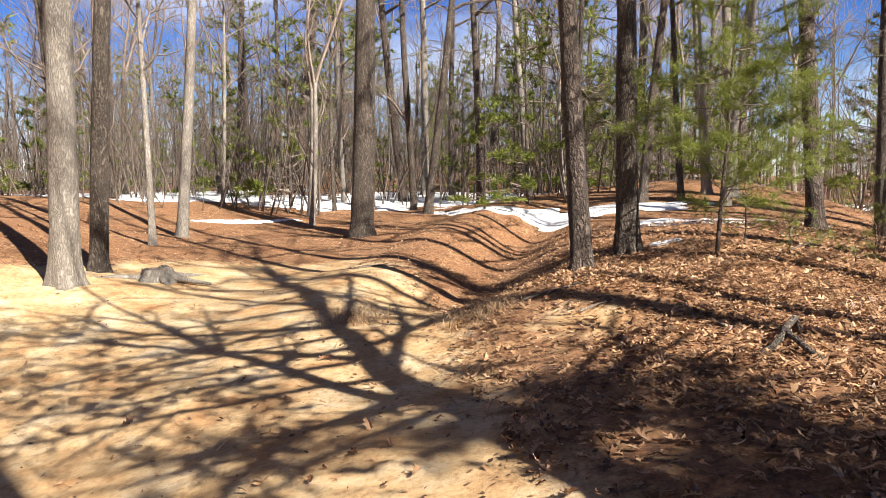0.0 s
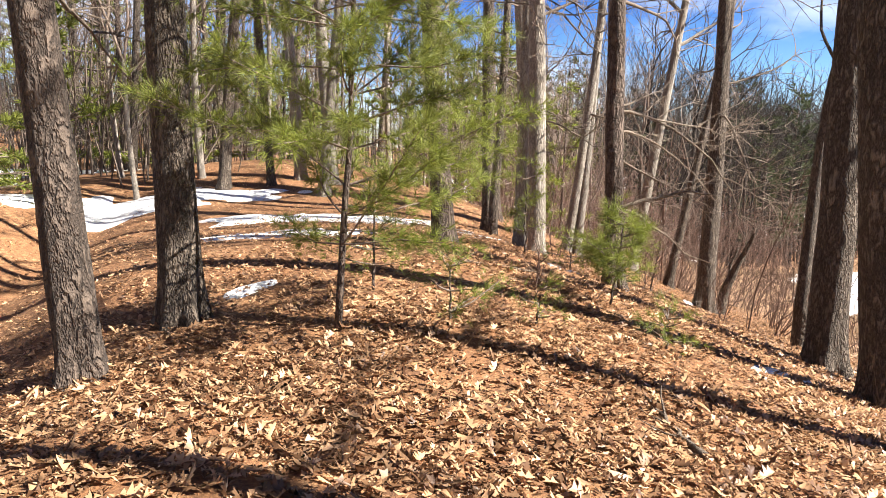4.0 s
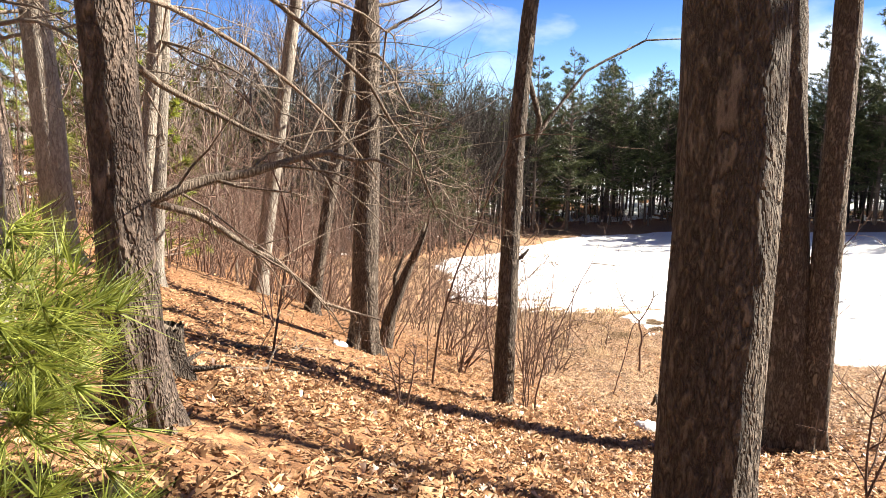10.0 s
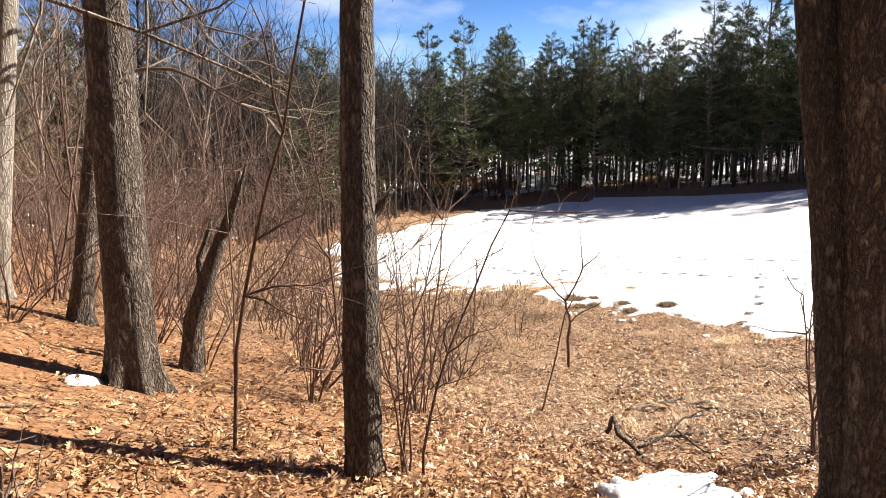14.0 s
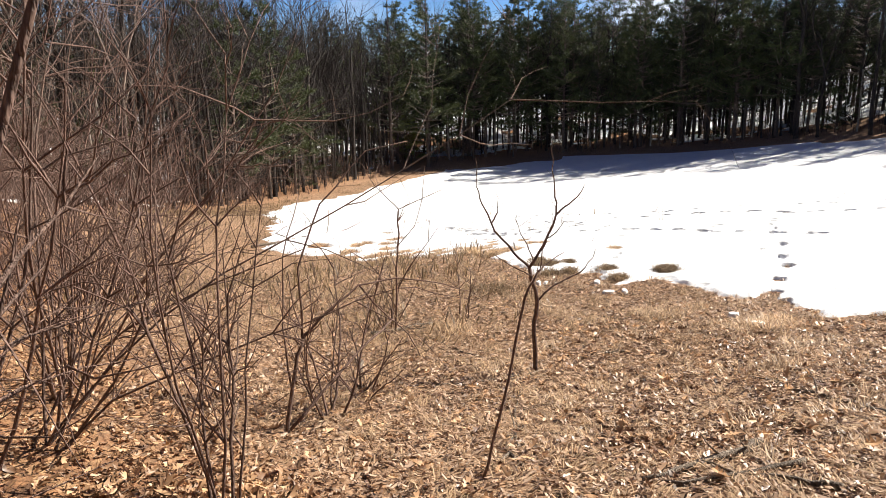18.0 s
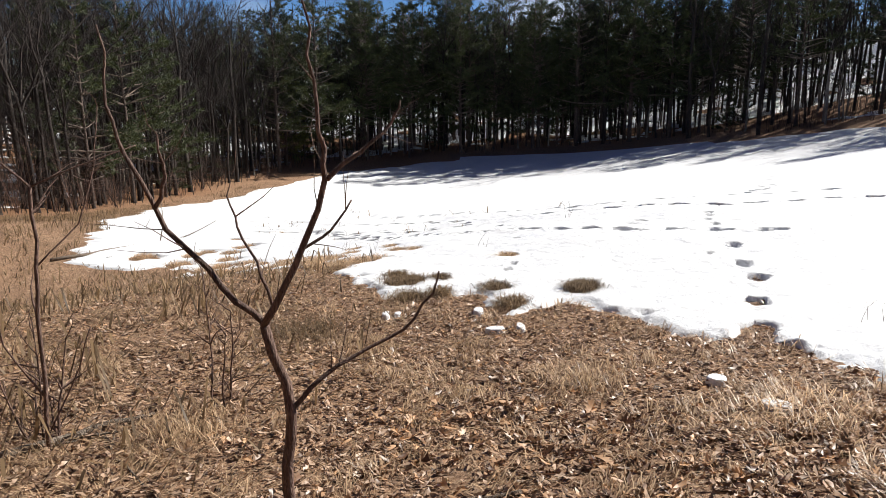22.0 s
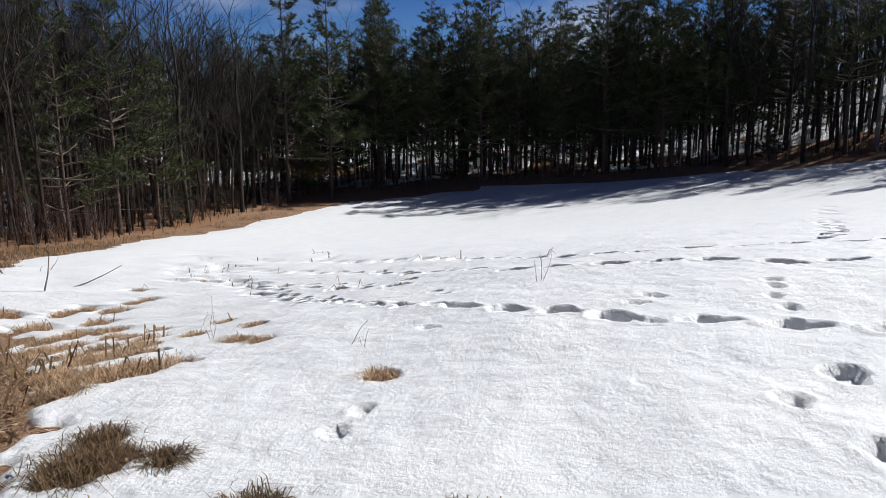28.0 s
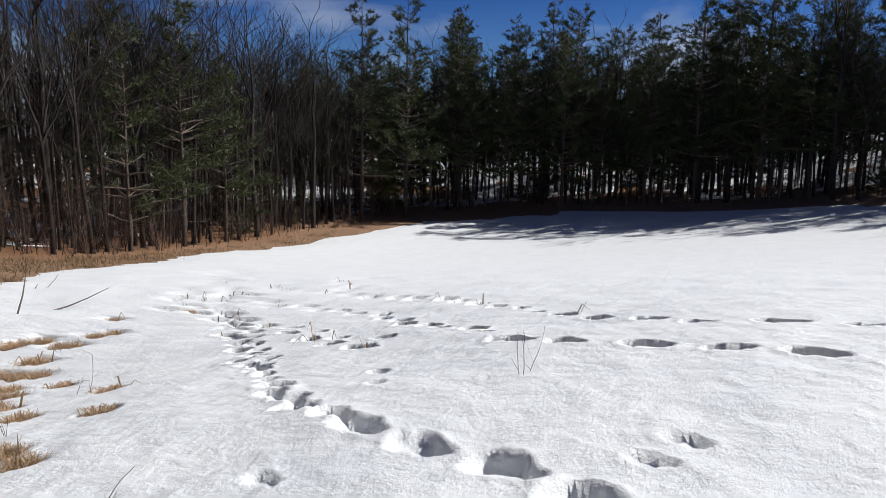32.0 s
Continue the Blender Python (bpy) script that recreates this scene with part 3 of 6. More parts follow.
BARE = [(27.08, 7.66, 0.16), (25.57, 6.19, 0.15), (26.56, 6.09, 0.1), (26.47, 8.28, 0.13), (27.05, 8.57, 0.13), (27.35, 9.73, 0.15), (27.16, 9.63, 0.15), (27.59, 9.86, 0.12), (27.4, 9.27, 0.06), (26.59, 9.37, 0.13), (26.79, 9.1, 0.08), (28.87, 8.78, 0.09),
        (30.07, 10.74, 0.1), (32.01, 12.31, 0.11), (28.37, 10.98, 0.14), (29.78, 12.15, 0.22), (29.54, 11.93, 0.16), (30.87, 13.17, 0.16), (32.01, 13.83, 0.13), (32.72, 13.93, 0.12), (33.34, 15.45, 0.2), (32.48, 14.59, 0.12), (34.86, 16.87, 0.2), (34, 16.4, 0.2), (34.95, 17.63, 0.2),
        (35.71, 16.87, 0.14), (36.47, 17.73, 0.14), (37.61, 17.06, 0.13), (31.06, 14.21, 0.2), (30.3, 13.07, 0.18), (31.72, 15.16, 0.2), (32.67, 16.11, 0.24), (33.62, 17.44, 0.26), (28.78, 11.5, 0.14), (34.29, 18.96, 0.26), (30.58, 12.31, 0.1), (29.77, 11.68, 0.2), (30.4, 12.22, 0.18), (31.3, 12.9, 0.15), (29.12, 10.89, 0.24), (28.86, 11.21, 0.3), (33.16, 16.09, 0.3), (31.82, 14.75, 0.3), (29.97, 10.45, 0.08), (31.11, 11.24, 0.1), (30.9, 11.88, 0.08), (27.32, 9.61, 0.2), (35.5, 17.04, 0.15), (34.6, 17.8, 0.2)]


def snow_depth(x, y):
    d = inside(x, y, SNOWFIELD)
    far = np.clip((np.hypot(x - 29, y - 9) - 13) / 14, 0, 1)
    near = (1 - far) ** 2
    ragged = near * (0.16 * ripple(x, y, 1.5, 21) + 0.2 * ripple(x, y, 0.55, 22) + 0.12 * ripple(x, y, 0.22, 27)) + 0.5 * smooth01((x - 28.5) / 4) * near * ripple(x, y, 1.1, 41)
    e = d + ragged + far * 0.8 * ripple(x, y, 9.0, 26)
    h = -0.05 + 0.095 * smooth01(e / 0.3) + 0.06 * smooth01(e / 4.0) + 0.12 * far * smooth01((e - 0.5) / 2.0)
    h = h + near * (0.014 * ripple(x, y, 1.3, 23) + 0.007 * ripple(x, y, 0.4, 24) + 0.004 * ripple(x, y, 0.13, 29)) + 0.03 * far * ripple(x, y, 8.0, 28)
    for cx, cy, r in BARE:
        r = r * (1.4 if cx > 28.5 else 1.1)
        q = np.hypot(x - cx, (y - cy) * 1.15) + 0.5 * r * ripple(x, y, 0.3, 25)
        h = h - 0.16 * smooth01((r * 1.15 - q) / (r * 0.6))
    return h


def covered(x, y):
    """Depth of the snow at points, off the finished grid."""
    i, j = np.clip(np.searchsorted(sx, x), 0, len(sx) - 1), np.clip(np.searchsorted(sy, y), 0, len(sy) - 1)
    return np.where((x > sx[0]) & (y > sy[0]), SH[j, i], -1.0)


sx, sy = spread(25.0, 36.5, 0.033, 15, 108, 1.05), spread(4.0, 12.5, 0.033, -36, 48, 1.05)
SX, SY = np.meshgrid(sx, sy)
SH = snow_depth(SX, SY)
for px, py, ang, size in PRINTS:
    i0, i1 = np.searchsorted(sx, (px - 0.6, px + 0.6))
    j0, j1 = np.searchsorted(sy, (py - 0.6, py + 0.6))
    x, y = SX[j0:j1, i0:i1] - px, SY[j0:j1, i0:i1] - py
    u, v = x * math.cos(ang) + y * math.sin(ang), -x * math.sin(ang) + y * math.cos(ang)
    q = np.hypot(u / (0.175 * size), v / (0.105 * size * (1 + 0.2 * np.sin(u * 14)))) + 0.3 * ripple(x + px, y + py, 0.14, 81)
    SH[j0:j1, i0:i1] += (-0.16 if px > 32.2 else -0.085) * min(1.0, size) ** 1.5 * smooth01((1.2 - q) / 0.34) * (1 + 0.3 * ripple(x + px, y + py, 0.1, 82)) + 0.012 * np.exp(-((q - 1.4) / 0.22) ** 2)
sm, _ = sheet("snow_field", sx, sy, ground(SX, SY) + SH, SH > -0.035)
sm.materials.append(SNOW)
tagged(new("snow_field", sm), "old wet snow over the meadow with boot prints", "snow", kind="structure")


def snow_patch(cx, cy, rx, ry, ang, seed, thick=0.05):
    n = 34
    xs = np.linspace(-1.35, 1.35, n)
    U, V = np.meshgrid(xs * rx, xs * ry)
    X, Y = cx + U * math.cos(ang) - V * math.sin(ang), cy + U * math.sin(ang) + V * math.cos(ang)
    q = np.hypot(U / rx, V / ry) + 0.45 * ripple(X, Y, max(0.35, min(rx, ry) * 0.8), seed) + 0.22 * ripple(X, Y, max(0.2, rx * 0.25), seed + 1)
    h = -0.03 + (thick + 0.03) * smooth01((1.0 - q) / 0.25) + 0.02 * thick / 0.05 * ripple(X, Y, 0.5, seed + 2) * (q < 0.9)
    b = Build()
    Z = ground(X, Y) + h
    for j in range(n):
        for i in range(n):
            b.v.append((X[j, i], Y[j, i], Z[j, i]))
    for j in range(n - 1):
        for i in range(n - 1):
            if max(h[j, i], h[j, i + 1], h[j + 1, i], h[j + 1, i + 1]) > -0.025:
                k = j * n + i
                b.f.append((k, k + 1, k + 1 + n, k + n))
    return b


def add_patch(cx, cy, rx, ry, ang=0.0, seed=1, thick=0.05):
    thick *= 0.6
    b = snow_patch(cx, cy, rx, ry, ang, seed, thick)
    ob = new("snow_patch", b.mesh("snow_patch", SNOW))
    tagged(ob, "thin patch of old snow on the leaf litter", "snow patch", "snow patches in the woods")


for k, (cx, cy, rx, ry, ang, th) in enumerate([(-9, 24, 7, 3.2, 0.1, 0.06), (-1.5, 22.5, 5, 2.2, -0.1, 0.06), (5.0, 17.5, 4.5, 1.0, -0.3, 0.06), (8.8, 13.0, 2.6, 0.9, -0.5, 0.05),
        (3, 27, 8, 3, 0.0, 0.06), (-16, 30, 9, 5, 0.0, 0.06), (7.0, 9.6, 1.6, 0.5, -0.6, 0.04), (11.0, 10.8, 0.9, 0.4, 0.3, 0.04), (9.75, 3.68, 0.28, 0.09, 0.1, 0.035), (10.12, 3.6, 0.2, 0.09, 0.3, 0.035),
        (15.6, 5.3, 0.5, 0.28, 0.3, 0.08), (17.0, 6.0, 0.6, 0.45, -0.2, 0.12), (15.78, 10.25, 0.2, 0.1, 0.2, 0.09), (12, 29, 7, 3, 0.2, 0.06), (-4.8, 17.5, 1.6, 0.4, 0.3, 0.04), (12.0, 4.75, 0.3, 0.16, 0, 0.05), (10.25, 7.3, 0.3, 0.1, -0.2, 0.04), (11.3, 4.7, 0.13, 0.06, 0.3, 0.04), (5.9, 6.1, 0.3, 0.14, 0.4, 0.05), (25.81, 9.32, 0.08, 0.05, 0.3, 0.08), (25.9, 9.24, 0.05, 0.03, 0.1, 0.06), (26.15, 8.53, 0.09, 0.05, 0.2, 0.08), (25.6, 8.25, 0.05, 0.08, 0.1, 0.07), (25.68, 8.05, 0.1, 0.05, 0.4, 0.07), (24.3, 6.6, 0.1, 0.06, 0.3, 0.07), (23.8, 6.35, 0.09, 0.05, 0.7, 0.07)]):
    add_patch(cx, cy, rx, ry, ang, 40 + 3 * k, th)


# ---------------- trees ----------------
def trunk_mesh(rng, h, r, lean, sides=14, bend=0.03, flare=1.28, top=0.22, furrow=0.0):
    """Pieces of a tapering trunk with root flare; returns the build and its middle line."""
    b = Build()
    heights = [-0.35, -0.1, 0.06, 0.2, 0.45, 0.9, 1.6] + [1.6 + (h - 1.6) * k / 12 for k in range(1, 13)]
    if furrow:
        heights = [-0.35] + [-0.1 + 0.055 * k for k in range(90)] + [4.9 + (h - 4.9) * k / 12 for k in range(1, 13)]
    wx, wy = rng.uniform(0, 6), rng.uniform(0, 6)
    line, rad = [], []
    for z in heights:
        f = max(z, 0)
        off = Vector((lean[0] * f + bend * math.sin(f * 0.55 + wx) - bend * math.sin(wx), lean[1] * f + bend * math.sin(f * 0.5 + wy) - bend * math.sin(wy), z))
        line.append(off)
        t = f / h
        rad.append(r * (1 - (1 - top) * t ** 1.1) * (1 + (flare - 1) * math.exp(-max(z, -0.1) * 4.0 / (0.5 + r))))
    lobes, phase = rng.choice((4, 5, 6)), rng.uniform(0, 6)
    n = sides
    for p, rr, z in zip(line, rad, heights):
        for k in range(n):
            a = 2 * math.pi * k / n
            w = 1 + 0.22 * math.exp(-max(z, 0) * 3.5) * math.cos(lobes * a + phase) + (0 if furrow else rng.uniform(-0.035, 0.035))
            if furrow:
                cx, cy = math.cos(a) * r, math.sin(a) * r
                ridge = abs(noise.noise(Vector((cx * 17 + wx, cy * 17 + wy, z * 2.6)))) + 0.5 * abs(noise.noise(Vector((cx * 38, cy * 38 + wx, z * 6.0))))
                w += (furrow * (1.2 - 3.0 * max(0.0, 0.3 - ridge)) - furrow + 0.02 * noise.noise(Vector((cx * 4, cy * 4 + wy, z * 0.9)))) / r
            b.v.append((p.x + math.cos(a) * rr * w, p.y + math.sin(a) * rr * w, p.z))
    for i in range(len(line) - 1):
        for k in range(n):
            a, c = i * n + k, i * n + (k + 1) % n
            b.f.append((a, c, c + n, a + n))
    b.f.append(tuple((len(line) - 1) * n + k for k in range(n)))
    return b, line, rad


def along(line, rad, z):
    for (p, q, r, s) in zip(line, line[1:], rad, rad[1:]):
        if p.z <= z <= q.z:
            t = (z - p.z) / (q.z - p.z)
            return p.lerp(q, t), r + (s - r) * t
    return line[-1], rad[-1]


def bare_tree(at, h, r, lean=(0, 0), seed=1, bark_mat=None, limbs=11, first=0.38, reach=0.24, label="", dead=0, dead_from=1.2, dead_to=6.0, dead_len=2.0, fine=2, sides=14, name="oak_tree", group="", split_limbs=True, dead_way=None, dense=6, twig_mat=None, furrow=0.0):
    rng = random.Random(seed)
    bark_mat = bark_mat or OAK_BARK
    ob = thing(name, label or "leafless hardwood tree with furrowed grey-brown bark", "tree", group, at=at)
    tb, line, rad = trunk_mesh(rng, h, r, lean, sides, furrow=furrow)
    part("trunk", tb, bark_mat, ob)
    twigs = Build()
    joined = Build()
    for k in range(limbs):
        z = h * (first + (0.97 - first) * (k + rng.uniform(0, 0.8)) / limbs)
        p, rr = along(line, rad, z)
        a = k * 2.4 + rng.uniform(-0.5, 0.5)
        up = rng.uniform(0.35, 0.9)
        ln = h * reach * rng.uniform(0.7, 1.2) * (1.15 - 0.6 * z / h)
        q = wander(rng, p, (math.cos(a), math.sin(a), up), ln, 7, 0.13, 0.05)
        r1 = min(rr * 0.6, 0.02 + ln * 0.016)
        lb = Build() if split_limbs else joined
        lb.tube(q, taper(r1, r1 * 0.25, len(q)), 6, cap=False)
        if split_limbs:
            part("limb", lb, bark_mat, ob)
        sub_branches(twigs, rng, q, r1, dense, ln * 0.5, fine, 0.0, 4)
    for k in range(dead):
        z = rng.uniform(dead_from, dead_to)
        p, rr = along(line, rad, z)
        a = rng.uniform(0, 2 * math.pi) if dead_way is None else dead_way + rng.gauss(0, 0.9)
        ln = dead_len * rng.uniform(0.45, 1.1)
        q = wander(rng, p, (math.cos(a), math.sin(a), rng.uniform(-0.1, 0.3)), ln, 8, 0.12, -0.06)
        r1 = 0.009 + ln * 0.0075
        lb = Build()
        lb.tube(q, taper(r1, r1 * 0.25, len(q)), 5, cap=False)
        sub_branches(lb, rng, q, r1 * 1.1, 8, ln * 0.45, 2, -0.05, 3)
        part("dead_branch", lb, DEAD_WOOD, ob)
    if joined.v:
        joined.add(twigs.v, twigs.f)
        tagged(part("crown", joined, twig_mat or TWIG_BARK, ob), kind="stuff")
    else:
        tagged(part("twigs", twigs, TWIG_BARK, ob), kind="stuff")
    return ob


def grow(b, rng, p, way, ln, r, level, sides):
    """A limb that forks again and again towards the light."""
    steps = 4 if level > 1 else 3
    q = wander(rng, p, way, ln, steps, 0.13, 0.06)
    b.tube(q, taper(r, r * (0.6 if level else 0.3), steps + 1), sides if level > 2 else 3, cap=False)
    if not level:
        return
    for k in range(rng.choice((2, 2, 3)) + 2):
        tip = k < 2
        i = steps if tip else rng.randint(1, steps)
        d = (q[i] - q[i - 1]).normalized()
        out = Vector((rng.gauss(0, 1), rng.gauss(0, 1), rng.gauss(0.15, 0.6)))
        out = (out - d * out.dot(d)).normalized()
        grow(b, rng, q[i], d + out * rng.uniform(0.3, 0.6) if tip else d * 0.8 + out * rng.uniform(0.6, 1.0), ln * (rng.uniform(0.6, 0.85) if tip else rng.uniform(0.4, 0.7)), r * (0.58 if tip else 0.4), level - 1, sides)


def hardwood(at, h, r, lean, seed, bark_mat, twig_mat, label, name, sides, levels=4):
    """A leafless forest tree whose stem forks into rising leaders."""
    rng = random.Random(seed)
    ob = thing(name, label, "tree", "woodland trees", at=at)
    stem_h = h * rng.uniform(0.36, 0.56)
    tb, line, rad = trunk_mesh(rng, stem_h, r, lean, sides, bend=0.09 + 0.02 * lean[0] / 0.05, top=0.72)
    part("trunk", tb, bark_mat, ob)
    crown = Build()
    for k in range(rng.choice((2, 3))):
        a = k * 2.3 + rng.uniform(0, 1)
        grow(crown, rng, line[-1] - Vector((0, 0, 0.1)), (math.cos(a) * 0.3 + lean[0], math.sin(a) * 0.3, 1), h * rng.uniform(0.2, 0.27), r * 0.58, levels - 1, 5)
    for k in range(5):
        p, rr = along(line, rad, stem_h * rng.uniform(0.35, 0.98))
        a = rng.uniform(0, 6.283)
        grow(crown, rng, p, (math.cos(a), math.sin(a), rng.uniform(0.3, 1.0)), h * rng.uniform(0.06, 0.16), rr * 0.3, levels - 2, 4)
    tagged(part("crown", crown, twig_mat, ob), kind="stuff")
    return ob


def tuft(b, rng, p, way, ln, count, wide=0.006):
    """A spray of needles."""
    way = Vector(way).normalized()
    for _ in range(count):
        d = (way * 0.9 + Vector((rng.gauss(0, 0.5), rng.gauss(0, 0.5), rng.gauss(0, 0.5)))).normalized()
        s = d.cross(Vector((rng.gauss(0, 1), rng.gauss(0, 1), rng.gauss(0, 1)))).normalized() * wide
        e = p + d * ln * rng.uniform(0.7, 1.1)
        b.poly([p - s, p + s, e])


def pine_tree(at, h, r, seed=1, from_frac=0.3, reach=0.2, clumps=330, needle_len=0.42, wide=0.03, lean=(0, 0), per=9, spacing=0.6, dead=0, mat=None, label="", name="pine_tree", group="", sides=10, dead_from=1.5, dead_to=6):
    rng = random.Random(seed)
    ob = thing(name, label or "tall white pine with dark bark and drooping green needles", "tree", group, at=at)
    tb, line, rad = trunk_mesh(rng, h, r, lean, sides, top=0.1)
    part("trunk", tb, PINE_BARK, ob)
    wood, green = Build(), Build()
    whorls = max(6, int(h * (1 - from_frac) / spacing))
    made = []
    for w in range(whorls):
        f = (w + rng.uniform(0, 0.5)) / whorls
        z = h * (from_frac + (1 - from_frac) * 0.98 * f)
        p, rr = along(line, rad, z)
        for k in range(rng.choice((3, 4, 5))):
            a = rng.uniform(0, 2 * math.pi)
            ln = h * reach * (1.05 - f * 0.9) * rng.uniform(0.4, 1.3) + 0.15
            q = wander(rng, p, (math.cos(a), math.sin(a), 0.1 + 0.5 * f), ln, 5, 0.1, 0.03)
            wood.tube(q, taper(0.012 + ln * 0.012, 0.006, len(q)), 4, cap=False)
            made.append((q, ln))
    total = sum(ln for _, ln in made)
    for q, ln in made:
        for _ in range(max(2, int(clumps * ln / total))):
            t = rng.uniform(0.25, 1.0) ** 0.7 * (len(q) - 1)
            i = min(int(t), len(q) - 2)
            d = (q[i + 1] - q[i]).normalized()
            out = (d + Vector((rng.gauss(0, 0.6), rng.gauss(0, 0.6), rng.gauss(0.02, 0.2)))).normalized()
            p = q[i].lerp(q[i + 1], t - i) + out * needle_len * rng.uniform(0, 0.8)
            tuft(green, rng, p, out, needle_len, per, wide)
    for k in range(dead):
        z = rng.uniform(dead_from, dead_to)
        p, rr = along(line, rad, z)
        a = rng.uniform(0, 2 * math.pi)
        ln = rng.uniform(0.8, 2.2)
        q = wander(rng, p, (math.cos(a), math.sin(a), rng.uniform(-0.1, 0.2)), ln, 6, 0.1, -0.02)
        wood.tube(q, taper(0.015, 0.004, len(q)), 4, cap=False)
        sub_branches(wood, rng, q, 0.012, 5, ln * 0.35, 1, -0.02, 3)
    tagged(part("branchwork", wood, TWIG_BARK, ob), kind="stuff")
    tagged(part("crown", green, mat or NEEDLE, ob, smooth=False), kind="stuff")
    return ob


def young_pine(at, h, seed, reach=0.4, per=18, ln=0.11, label="", lean=(0, 0), from_frac=0.12, every=0.28, tufts=10):
    rng = random.Random(seed)
    ob = thing("pine_sapling", label or "young white pine with long soft green needles", "sapling", at=at)
    stem = Build()
    line = [Vector((lean[0] * z, lean[1] * z, z)) + Vector((rng.gauss(0, 0.012), rng.gauss(0, 0.012), 0)) for z in [h * k / 9 - 0.05 for k in range(10)]]
    stem.tube(line, taper(0.010 + h * 0.004, 0.004, 10), 8)
    part("stem", stem, PINE_BARK, ob)
    z = h * from_frac
    while z < h * 0.99:
        p, _ = along(line, [0.01] * 10, z)
        for k in range(rng.choice((3, 4, 5))):
            a = rng.uniform(0, 2 * math.pi)
            length = max(0.14, reach * (1.05 - 0.8 * (z / h) ** 1.6) * rng.uniform(0.5, 1.1))
            q = wander(rng, p, (math.cos(a), math.sin(a), rng.uniform(0.0, 0.45)), length, 5, 0.1, 0.03)
            wood, green = Build(), Build()
            wood.tube(q, taper(0.008, 0.003, len(q)), 5, cap=False)
            for _ in range(max(4, int(tufts * length))):
                t = rng.uniform(0.3, 1.0) * (len(q) - 1)
                i = min(int(t), len(q) - 2)
                d = (q[i + 1] - q[i]).normalized()
                out = (d + Vector((rng.gauss(0, 0.7), rng.gauss(0, 0.7), rng.gauss(0.1, 0.5)))).normalized()
                s = q[i].lerp(q[i + 1], t - i)
                e = s + out * rng.uniform(0.02, 0.16)
                tuft(green, rng, e, out, ln, per, 0.0017)
            br = part("branch", wood, TWIG_BARK, ob)
            part("needles", green, NEEDLE, br, smooth=False)
        z += every * rng.uniform(0.7, 1.3)
    return ob


def shrub(at, h, stems, seed, spread_out=0.35, r=0.011, twigs=8, label="", mat=None, lean=(0, 0), name="bare_shrub", level=2):
    rng = random.Random(seed)
    ob = thing(name, label or "leafless shrub with thin reddish-brown stems", "shrub", at=at)
    for k in range(stems):
        b = Build()
        a = rng.uniform(0, 2 * math.pi)
        d = (math.cos(a) * spread_out * rng.uniform(0.3, 1) + lean[0], math.sin(a) * spread_out * rng.uniform(0.3, 1) + lean[1], 1)
        ln = h * rng.uniform(0.6, 1.08)
        s = Vector((rng.gauss(0, 0.05), rng.gauss(0, 0.05), -0.06)) * (0 if stems == 1 else 1) + Vector((0, 0, -0.04))
        q = wander(rng, s, d, ln, 9, 0.09, 0.01)
        rr = r * rng.uniform(0.7, 1.2)
        b.tube(q, taper(rr, rr * 0.3, len(q)), 6, cap=False)
        sub_branches(b, rng, q, rr * 1.2, twigs, ln * 0.32, level, 0.0, 4)
        part("stem", b, mat or SHRUB_BARK, ob)
    return ob


def on(x, y, sink=0.0, turn=0.0):
    return pose(x, y, gz(x, y) - sink, 0, 0, turn)


